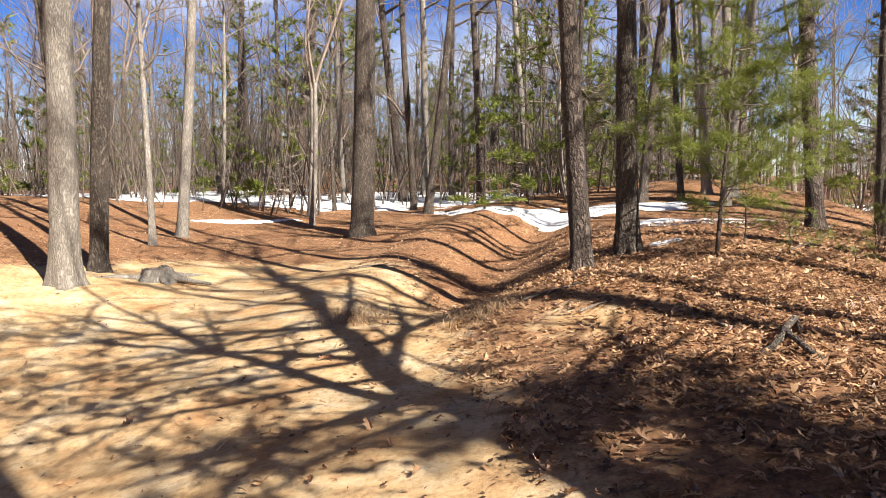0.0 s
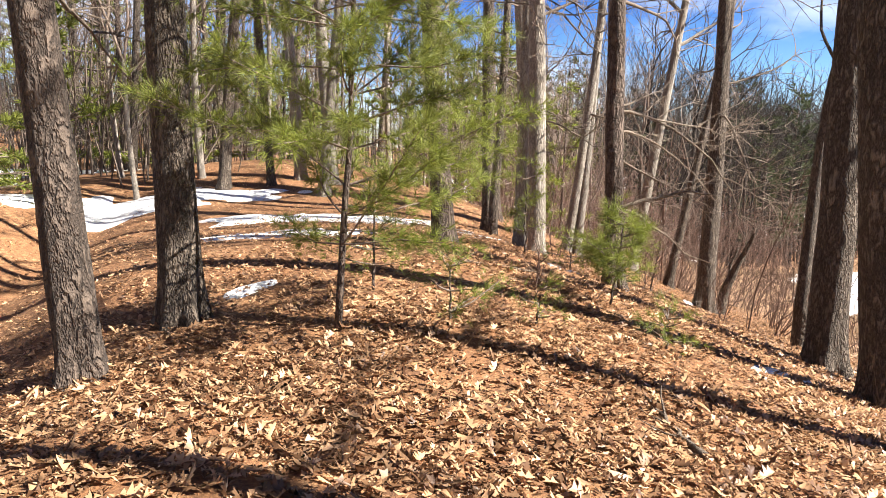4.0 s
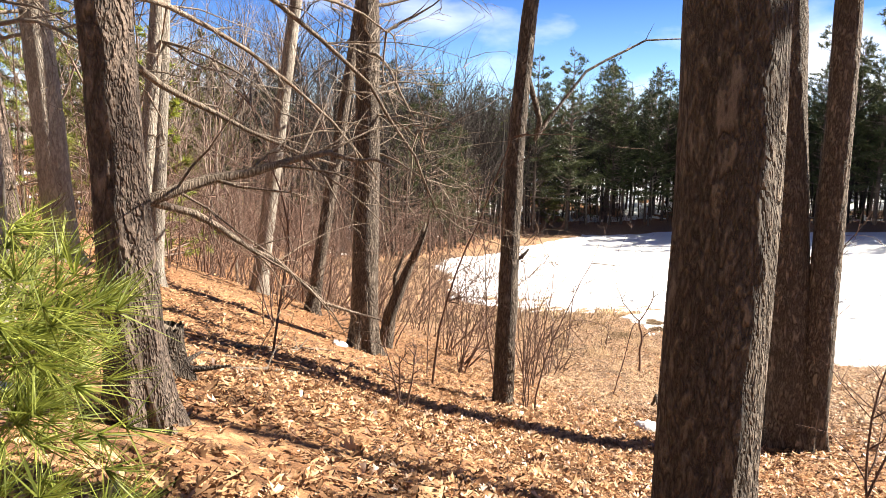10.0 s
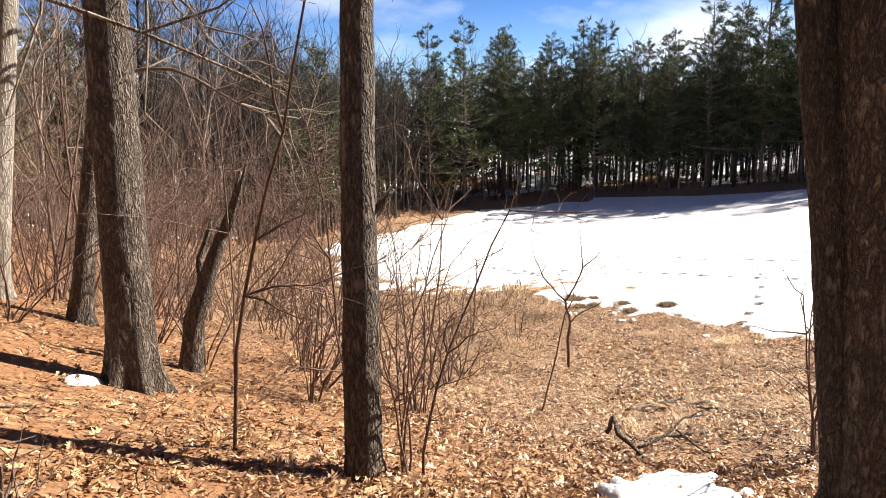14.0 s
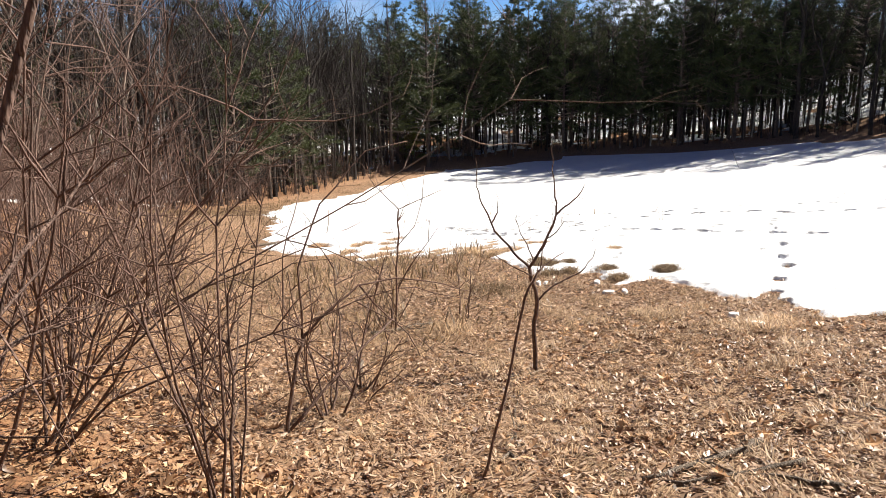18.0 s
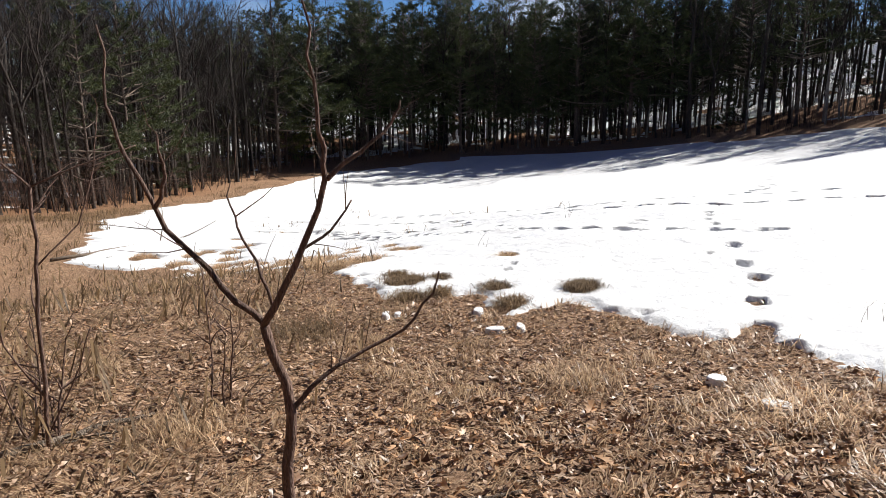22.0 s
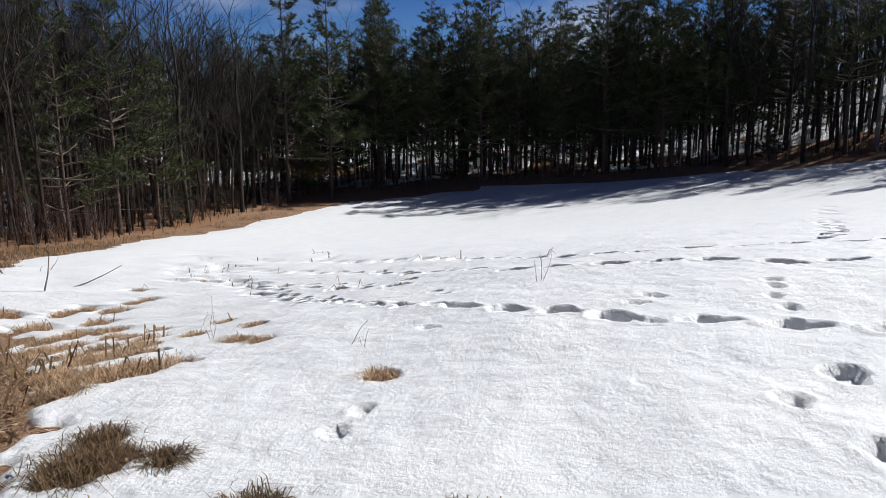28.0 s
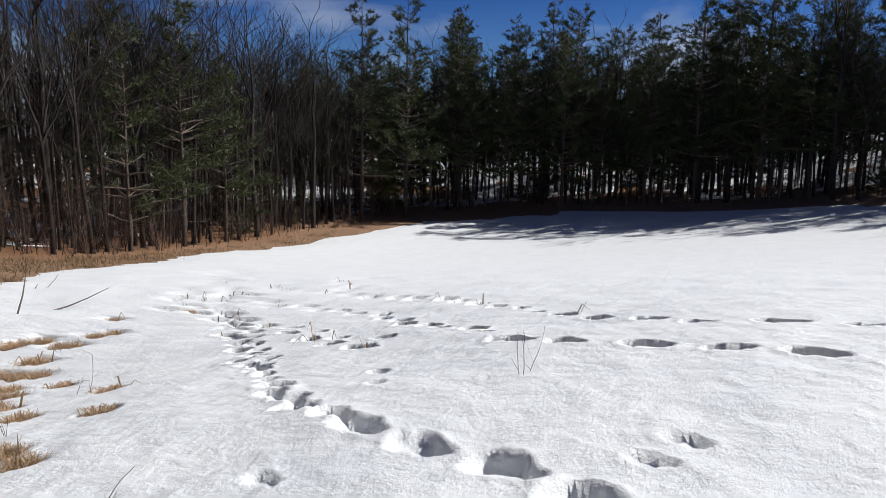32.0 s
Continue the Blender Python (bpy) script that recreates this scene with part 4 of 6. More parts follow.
# trees near the path: x, y, radius, lean per metre, height, bark
NEAR_TREES = {
    "A": (-3.2, 5.7, 0.22, 0.04, 0.025, 17, "pale"), "B": (-3.39, 6.95, 0.16, 0.062, 0.036, 16, "oak"), "B3": (-4.21, 10.48, 0.08, 0.0, 0.0, 9, "pale"),
    "B2": (-4.84, 13.29, 0.15, 0.08, 0.036, 15, "pale"), "b4": (-7.0, 21.5, 0.08, 0.04, 0.016, 10, "pale"), "b5": (-11.8, 36.0, 0.26, 0.05, 0.02, 18, "pine"),
    "b6": (-5.83, 24.6, 0.12, 0.018, 0.0, 15, "oak"), "b7": (-6.4, 29.2, 0.3, 0.13, 0.03, 19, "oak"), "C": (-0.3, 14.46, 0.32, 0.045, 0.009, 20, "oak"),
    "c1": (-0.33, 23.3, 0.18, -0.09, -0.015, 16, "pine"), "G": (1.1, 18.5, 0.15, 0.125, 0.011, 15, "oak"), "c3": (0.11, 27.0, 0.18, 0.0, 0.0, 18, "pale"),
    "c4": (1.33, 26.9, 0.15, 0.011, 0.0, 16, "pine"), "H": (2.76, 20.9, 0.14, -0.028, 0.0, 15, "pine"), "c6": (4.58, 23.2, 0.14, -0.07, 0.0, 15, "pale"),
    "D": (4.56, 4.75, 0.135, -0.08, 0.008, 15, "pine"), "E": (5.28, 5.55, 0.155, -0.03, 0.005, 16, "oak"), "c8": (9.71, 17.5, 0.15, -0.07, 0.02, 16, "pale"),
    "c9": (10.35, 16.9, 0.16, -0.08, 0.028, 16, "pale"), "F": (8.94, 8.14, 0.145, -0.085, 0.04, 15, "pine"), "c10": (13.46, 14.2, 0.155, -0.05, 0.03, 16, "pine"),
    "c11": (13.4, 12.7, 0.185, -0.05, 0.035, 17, "pale"), "p1": (12.2, 12.4, 0.135, -0.02, 0.012, 15, "oak"), "p2": (11.7, 10.5, 0.107, 0.0, 0.0, 14, "pale"),
    "P": (10.86, 8.74, 0.14, -0.04, 0.027, 16, "pale"), "M": (10.77, 6.85, 0.125, -0.04, 0.04, 15, "pine"), "m2": (17.0, 13.3, 0.14, 0.1, -0.09, 13, "pale"),
    "N": (16.23, 10.24, 0.185, 0.005, -0.005, 17, "oak"), "R": (17.3, 12.33, 0.115, 0.11, -0.09, 13, "oak"), "L": (11.74, 4.5, 0.2, 0.006, 0.004, 19, "oak"),
    "K": (10.48, 3.07, 0.21, -0.05, 0.1, 19, "oak"), "Q": (16.88, 4.9, 0.215, 0.0, 0.07, 17, "oak"), "Q3": (16.86, 5.04, 0.115, 0.0, 0.14, 13, "oak"), "Q2": (16.91, 4.69, 0.15, 0.0, 0.018, 15, "oak"),
    "t1": (7.75, 17.3, 0.145, 0.09, -0.016, 15, "oak"), "t2": (8.85, 17.1, 0.105, -0.07, 0.016, 13, "oak"), "t3": (9.74, 15.8, 0.136, 0.08, -0.028, 15, "pale"),
    "t5": (12.0, 11.95, 0.093, 0.03, -0.02, 12, "oak"), "w2": (13.95, 12.0, 0.104, 0.09, -0.05, 13, "pale"), "w3": (14.12, 11.9, 0.096, 0.05, -0.03, 13, "pale"),
}
BARKS = {"oak": (OAK_BARK, "leafless oak with furrowed grey-brown bark"), "pale": (PALE_BARK, "leafless tree with smooth pale grey bark"), "pine": (PINE_BARK, "dark-barked tree with dead lower branches")}
FURROWED = ("K", "L", "Q", "Q2", "Q3", "N", "M", "D", "E")
TREES = {}
for k, (key, (x, y, r, lx, ly, h, kind)) in enumerate(NEAR_TREES.items()):
    mat, label = BARKS[kind]
    near = key in ("M", "P", "p1", "p2", "N", "F", "R")
    TREES[key] = bare_tree(on(x, y), h, r, (lx, ly), 100 + k, mat, 10, 0.42 if not near else 0.5, 0.22, label, dead={"M": 8, "P": 11, "F": 7, "p1": 6, "N": 9, "p2": 6, "c11": 7, "c10": 6, "w2": 6, "w3": 5, "R": 6, "t5": 4}.get(key, 2 if kind == "pine" else 0),
              dead_from=2.2, dead_to=6.5, dead_len=2.2, dead_way={"M": -0.45, "P": -0.3, "N": -0.9, "R": -0.8}.get(key), fine=2, furrow=0.012 if key in FURROWED else 0.0, sides=72 if key in FURROWED else 18 if key in ("C", "A") else 12, name={"oak": "oak_tree", "pale": "maple_tree", "pine": "pine_trunk_tree"}[kind])

# long pale dead branches that hang from the dark trunk over the slope
foot = TREES["M"].matrix_basis.translation
for k, (r0, pts) in enumerate([
        (0.034, [(10.72, 6.98, 4.0), (11.0, 6.85, 4.12), (11.3, 6.72, 4.2), (11.55, 6.55, 4.3), (11.73, 6.38, 4.28), (11.9, 6.22, 4.22)]),
        (0.026, [(10.72, 6.98, 4.15), (11.07, 7.08, 4.02), (11.34, 6.98, 3.9), (11.6, 6.81, 3.68), (11.82, 6.64, 3.45), (12.04, 6.43, 3.34)]),
        (0.022, [(10.7, 7.0, 4.8), (11.18, 7.18, 4.62), (11.42, 7.05, 4.48), (11.68, 6.88, 4.33), (11.92, 6.68, 4.23)]),
        (0.020, [(10.7, 6.98, 5.3), (11.2, 7.0, 5.3), (11.7, 6.9, 5.1), (12.2, 6.7, 4.7), (12.5, 6.55, 4.3), (12.65, 6.5, 3.95)]),
        (0.020, [(10.7, 7.0, 5.0), (11.3, 7.3, 5.05), (11.9, 7.4, 4.9), (12.5, 7.3, 4.5), (12.9, 7.2, 4.1)])]):
    rng = random.Random(300 + k)
    q = [Vector(p) - foot for p in pts]
    q = [a.lerp(b, t) + Vector((rng.gauss(0, 0.012), rng.gauss(0, 0.012), rng.gauss(0, 0.012))) for a, b in zip(q, q[1:]) for t in (0, 0.5)] + [q[-1]]
    b = Build()
    b.tube(q, taper(r0, 0.006, len(q)), 7)
    sub_branches(b, rng, q, r0 * 0.55, 9, 0.75, 2, -0.12, 4)
    part("dead_branch", b, DEAD_WOOD, TREES["M"])


def stick(at, runs, mat, name, label, category, heading=73.0, part_name="stem", sides=7):
    """A hand-shaped thing of crooked rods; each run is (start radius, end radius, points right, up and ahead of its foot)."""
    c, s = math.cos(radians(heading)), math.sin(radians(heading))
    ob = thing(name, label, category, at=at)
    for k, (r0, r1, pts) in enumerate(runs):
        b = Build()
        rng = random.Random(len(pts) * 7 + k)
        fine = []
        for (a, z, f), (a2, z2, f2) in zip(pts, pts[1:]):
            for t in (0, 0.33, 0.66):
                fine.append((a + (a2 - a) * t + rng.gauss(0, min(0.006, r0 * 0.5)), z + (z2 - z) * t, f + (f2 - f) * t + rng.gauss(0, min(0.008, r0 * 0.6))))
        fine.append(pts[-1])
        q = [Vector((a * c + f * s, -a * s + f * c, z)) for a, z, f in fine]
        b.tube(q, taper(r0, r1, len(q)), sides)
        limb = part(part_name if k == 0 else "branch", b, mat, ob)
        for _ in range(3 if 0.0025 < r1 < 0.012 else 0):
            twig = Build()
            sub_branches(twig, rng, q, r1 * 2, 1, 0.24, 1, 0.0, 3)
            part("twig", twig, mat, limb)
    return ob


# the broken snag by the path
stick(on(16.04, 7.87), [
    (0.135, 0.08, [(0, -0.3, 0), (0.0, 0.15, 0), (0.02, 1.2, 0), (0.03, 2.2, 0), (0.06, 3.2, 0.02), (0.12, 4.3, 0), (0.2, 5.0, 0)]),
    (0.035, 0.012, [(0.05, 1.75, 0), (0.16, 1.8, 0.0), (0.24, 1.9, 0.02)]), (0.05, 0.015, [(0.18, 4.9, 0), (0.3, 5.5, 0.1), (0.22, 6.3, 0.2), (0.4, 7.2, 0.1)]),
    (0.036, 0.007, [(0.1, 4.0, 0), (0.3, 3.35, 0.1), (0.26, 3.15, 0.2), (0.38, 3.35, 0.3), (0.8, 3.95, 0.5), (1.5, 4.35, 0.8), (2.0, 4.4, 1.0)]),
    (0.03, 0.01, [(0.2, 5.0, 0), (-0.1, 5.6, 0), (-0.2, 6.4, 0.3), (0.1, 6.8, 0.5)])], OAK_BARK, "dead_snag", "broken grey snag with crooked bare limbs", "tree", 63, "trunk", 16)
# leaning rotten stub
stick(on(17.3, 10.75), [(0.13, 0.02, [(0, -0.2, 0), (0.1, 0.5, 0), (0.32, 1.1, 0), (0.5, 1.55, 0.05), (0.62, 1.95, 0.05)]), (0.05, 0.008, [(0.42, 1.35, 0), (0.6, 1.7, -0.05), (0.72, 2.1, -0.05)]), (0.05, 0.015, [(0.2, 0.7, 0), (0.15, 1.1, 0.1), (0.3, 1.5, 0.1)])],
      OAK_BARK, "leaning_snag", "short rotten leaning trunk beside an oak", "tree", 63, "trunk", 10)
# thin poles
for x, y, h, r in ((15.75, 8.7, 5.5, 0.02), (16.2, 9.1, 4.5, 0.010), (17.05, 8.55, 3.6, 0.013), (13.4, 8.9, 4.0, 0.014)):
    shrub(on(x, y), h, 1, int(x * 100), 0.03, r, 9, "thin upright bare sapling among the leaf litter", SHRUB_BARK, name="bare_sapling")
# forked sapling at the meadow's edge
stick(on(22.04, 8.23), [(0.024, 0.017, [(0.0, -0.1, 0), (-0.024, 0.387, 0), (-0.005, 0.679, 0), (-0.075, 1.007, 0)]),
    (0.013, 0.003, [(-0.075, 1.007, 0), (-0.21, 1.139, 0.03), (-0.381, 1.339, 0.05), (-0.504, 1.586, 0.06), (-0.55, 1.75, 0.08), (-0.566, 2.0, 0.09)]),
    (0.014, 0.003, [(-0.075, 1.007, 0), (0.04, 1.22, -0.03), (0.157, 1.511, -0.04), (0.139, 1.66, -0.03), (0.12, 1.9, 0), (0.111, 2.15, 0)]),
    (0.008, 0.003, [(-0.42, 1.41, 0.05), (-0.37, 1.52, 0.0), (-0.36, 1.66, -0.05)]), (0.009, 0.003, [(0.157, 1.511, -0.04), (0.261, 1.592, 0), (0.369, 1.685, 0.05), (0.4, 1.76, 0.05)]),
    (0.006, 0.003, [(-0.04, 1.08, 0), (-0.1, 1.22, 0.06), (-0.164, 1.336, 0.1), (-0.2, 1.44, 0.12)]), (0.006, 0.003, [(0.06, 1.27, 0), (0.16, 1.33, 0.03), (0.23, 1.43, 0.05)]),
    (0.010, 0.003, [(0.0, 0.7, 0), (0.1, 0.8, 0.03), (0.205, 0.854, 0.08), (0.403, 0.939, 0.12), (0.515, 1.069, 0.15), (0.53, 1.15, 0.15)])], SHRUB_BARK, "forked_sapling", "bare forked sapling with dark thin stem in dry grass", "sapling", 70)
# arching sapling beside it
stick(on(19.62, 9.27), [(0.015, 0.010, [(-0.02, -0.1, 0), (0.087, 0.493, 0), (0.145, 0.668, 0)]), (0.008, 0.003, [(0.145, 0.668, 0), (0.134, 1.144, 0), (0.316, 1.551, 0.05), (0.64, 1.879, 0.1), (0.95, 1.93, 0.15)]),
    (0.010, 0.003, [(0.145, 0.668, 0), (0.311, 0.825, 0), (0.55, 0.974, 0.05), (0.82, 0.986, 0.1), (1.133, 0.914, 0.15), (1.4, 0.8, 0.2)]), (0.007, 0.003, [(0.05, 0.3, 0), (0.02, 0.75, 0.03), (0.06, 1.2, 0.1), (0.2, 1.6, 0.2)]),
    (0.007, 0.003, [(0.55, 0.974, 0.05), (0.72, 0.75, 0.12), (0.95, 0.5, 0.25), (1.05, 0.3, 0.3)]), (0.012, 0.006, [(0.03, 0.02, 0), (0.35, 0.3, 0.1), (0.7, 0.5, 0.3), (0.9, 0.55, 0.5)])],
      SHRUB_BARK, "arching_sapling", "bare arching sapling with thin brown stems", "sapling", 47)
stick(on(22.72, 10.08), [(0.012, 0.009, [(0, -0.08, 0), (0.033, 0.62, 0), (0.05, 1.0, 0), (0.075, 1.416, 0)]), (0.006, 0.003, [(0.075, 1.416, 0), (-0.05, 1.55, 0), (-0.185, 1.682, 0.05), (-0.3, 1.9, 0.1)]),
    (0.006, 0.003, [(0.075, 1.416, 0), (0.3, 1.509, 0), (0.568, 1.602, 0.1)]), (0.005, 0.003, [(0.05, 1.0, 0), (0.25, 1.2, 0.1), (0.35, 1.5, 0.15), (0.38, 1.8, 0.2)]), (0.006, 0.003, [(0.02, 0.3, 0), (-0.15, 0.6, 0), (-0.2, 0.95, 0.1)]),
    (0.005, 0.003, [(0.02, 0.1, 0), (0.2, 0.45, 0), (0.3, 0.7, -0.1)])], SHRUB_BARK, "forked_sapling", "slender bare sapling with a wide thin fork", "sapling", 60)
# low leaning sapling close by the path
stick(on(19.56, 7.49), [(0.009, 0.0055, [(-0.3, -0.06, 0.1), (-0.2, 0.4, 0.05), (-0.081, 1.100, 0.00), (-0.055, 1.164, 0.00), (-0.012, 1.239, 0.00)]), (0.005, 0.002, [(-0.012, 1.239, 0.00), (0.029, 1.263, 0.02), (0.089, 1.300, 0.05), (0.151, 1.324, 0.08)]),
    (0.004, 0.002, [(0.002, 1.258, 0.00), (0.019, 1.347, 0.03), (0.044, 1.412, 0.05), (0.085, 1.487, 0.08)]), (0.004, 0.002, [(-0.039, 1.213, 0.00), (-0.158, 1.270, 0.05), (-0.228, 1.319, 0.08)])], SHRUB_BARK, "arching_sapling", "slender bare sapling bent over the dry grass by the path", "sapling", 61)
# twisted dead root on the meadow's edge
stick(on(18.0, 6.5), [(0.022, 0.018, [(-0.1, -0.02, 0.5), (-0.06, 0.14, 0.45), (-0.08, 0.1, 0.2), (0.02, 0.06, 0.0), (0.06, 0.05, -0.4)]), (0.014, 0.007, [(0.02, 0.06, 0.0), (0.3, 0.12, 0.1), (0.5, 0.2, 0.3), (0.75, 0.14, 0.5)]), (0.009, 0.005, [(0.4, 0.14, 0.2), (0.55, 0.08, -0.1), (0.8, 0.1, -0.2)])],
      OAK_BARK, "dead_root", "weathered twisted dead root lying in dry grass", "root", 64, "root", 8)
for x, y, h, n, seed, so, lab in ((16.38, 7.72, 2.3, 7, 501, 0.22, ""), (22.78, 10.2, 0.7, 5, 502, 0.4, ""), (17.75, 9.6, 2.6, 7, 503, 0.35, ""), (18.4, 8.75, 2.3, 6, 504, 0.25, ""),
                          (18.2, 5.1, 2.2, 7, 505, 0.35, ""), (19.0, 10.6, 2.2, 7, 506, 0.45, ""), (18.9, 12.4, 2.6, 8, 507, 0.45, ""), (20.6, 12.6, 2.3, 7, 508, 0.5, ""), (20.6, 10.9, 1.2, 4, 509, 0.6, ""),
                          (17.6, 10.9, 1.6, 6, 510, 0.35, ""), (14.9, 10.6, 1.5, 4, 511, 0.5, ""), (23.6, 9.6, 0.9, 3, 512, 0.4, ""), (16.9, 14.2, 2.8, 7, 513, 0.4, ""), (18.6, 14.6, 3.0, 8, 514, 0.45, ""),
                          (20.9, 15.6, 2.8, 8, 515, 0.5, ""), (22.6, 18.0, 2.6, 8, 516, 0.5, ""), (25.2, 20.5, 2.6, 8, 517, 0.5, ""), (11.9, 9.6, 1.0, 3, 518, 0.4, ""), (8.7, 5.6, 0.5, 5, 519, 0.5, "low tangle of dry brush on leaf litter"), (12.6, 3.3, 1.1, 3, 520, 0.3, ""),
                          (14.4, 4.0, 2.4, 5, 521, 0.3, ""), (13.4, 7.4, 0.8, 3, 522, 0.4, ""), (15.3, 13.4, 2.4, 6, 523, 0.4, ""), (28.2, 23.6, 2.6, 8, 524, 0.5, ""), (31.0, 27.5, 2.8, 8, 525, 0.5, ""), (17.0, 16.4, 3.0, 8, 526, 0.4, ""), (19.6, 18.2, 3.0, 8, 527, 0.4, ""), (20.1, 9.25, 1.35, 7, 530, 0.9, "low tangle of arching bare brambles"), (20.75, 9.35, 0.9, 6, 531, 1.0, "low tangle of arching bare brambles"), (19.8, 10.0, 1.5, 6, 532, 0.8, "low tangle of arching bare brambles")):
    shrub(on(x, y), h, n, seed, so, 0.011, 8, lab, level=2)
# overgrown thicket at the meadow's corner
for k, (x, y, h, n) in enumerate(((18.35, 10.0, 3.2, 8), (19.3, 10.95, 3.4, 9), (20.3, 12.0, 3.2, 9), (21.6, 13.5, 3.0, 8), (17.7, 11.7, 3.3, 8), (16.5, 12.2, 3.0, 7), (23.0, 15.0, 2.8, 8), (19.2, 13.6, 3.4, 8), (24.8, 16.8, 2.8, 8), (26.6, 18.8, 2.8, 8))):
    shrub(on(x, y), h, n, 560 + k, 0.75, 0.0095, 11, "overgrown leafless thicket with arching reddish twigs", SHRUB_BARK, (0.2, -0.3), level=2)
# young pines
young_pine(on(6.23, 4.62), 4.6, 601, 1.6, 18, 0.12, "young white pine with long soft green needles over leaf litter", (0.05, -0.02), 0.14, 0.22, 80)
young_pine(on(9.34, 5.26), 1.0, 602, 0.45, 22, 0.12, "small bushy white pine sapling on leaf litter", (0.06, -0.1), 0.3, 0.1, 70)
young_pine(on(7.8, 4.35), 0.34, 603, 0.22, 14, 0.09, "knee-high pine seedling in oak leaves", from_frac=0.2, every=0.12, tufts=34)
young_pine(on(8.82, 3.96), 0.3, 604, 0.22, 14, 0.1, "knee-high pine seedling in oak leaves", from_frac=0.2, every=0.1, tufts=34)
young_pine(on(7.05, 4.42), 0.5, 605, 0.6, 14, 0.1, "low pine sapling in oak leaves", from_frac=0.2, every=0.16, tufts=30)
young_pine(on(6.9, 5.6), 1.1, 606, 0.6, 14, 0.1, "low pine sapling in oak leaves", from_frac=0.2, every=0.16, tufts=30)
young_pine(on(10.2, 8.1), 1.3, 608, 0.5, 14, 0.11, "bushy pine sapling beside pale trunks", from_frac=0.25, every=0.22, tufts=55)
young_pine(on(10.6, 7.55), 0.5, 609, 0.4, 14, 0.1, "pine seedling at the foot of a dead-branched trunk", from_frac=0.2, every=0.12, tufts=30)
# cut stump, dark stub, root, log
def stump(at, r, h, seed, mat, label):
    rng = random.Random(seed)
    ob = thing("tree_stump", label, "stump", at=at)
    b = Build()
    n = 18
    prof = [(-0.15, 1.9), (0.0, 1.55), (0.08, 1.2), (h * 0.6, 1.02), (h, 0.97)]
    for z, k in prof:
        for i in range(n):
            a = 2 * math.pi * i / n
            w = k * (1 + 0.2 * math.exp(-max(z, 0) * 9) * math.cos(5 * a + seed)) + rng.uniform(-0.03, 0.03)
            b.v.append((math.cos(a) * r * w, math.sin(a) * r * w, z + (rng.uniform(-0.02, 0.03) if z == h else 0)))
    for j in range(len(prof) - 1):
        for i in range(n):
            b.f.append((j * n + i, j * n + (i + 1) % n, (j + 1) * n + (i + 1) % n, (j + 1) * n + i))
    part("bark", b, mat, ob)
    top = Build()
    for i in range(n):
        a = 2 * math.pi * i / n
        top.v.append((math.cos(a) * r * 0.96, math.sin(a) * r * 0.96, h - 0.01 + rng.uniform(-0.015, 0.02)))
    top.v.append((0, 0, h - 0.03))
    top.f = [(i, (i + 1) % n, n) for i in range(n)]
    part("cut_face", top, DEAD_WOOD, ob, smooth=False)
    for k in range(5):
        a = k * 1.3 + rng.uniform(-0.3, 0.3)
        rb = Build()
        q = wander(rng, (math.cos(a) * r, math.sin(a) * r, 0.04), (math.cos(a), math.sin(a), -0.12), r * 3.2, 6, 0.12, -0.02)
        rb.tube(q, taper(r * 0.28, r * 0.08, len(q)), 7)
        part("root", rb, mat, ob)
    return ob


stump(on(-2.35, 6.95), 0.26, 0.2, 3, PALE_BARK, "weathered pale tree stump with spreading roots in sand")
stump(on(11.5, 7.7), 0.09, 0.3, 5, OAK_BARK, "small dark charred stub in leaf litter")
stick(on(5.5, 0.4), [(0.028, 0.018, [(0.05, -0.05, 0.5), (0.0, 0.14, 0.35), (-0.05, 0.1, 0.1), (0.1, 0.05, -0.2), (0.3, -0.02, -0.5), (0.35, -0.06, -0.8)]), (0.03, 0.015, [(-0.05, 0.1, 0.1), (-0.1, 0.02, -0.15), (-0.25, -0.05, -0.35)])],
      OAK_BARK, "exposed_root", "weathered exposed root arching over leaf litter", "root", 25, "root", 9)
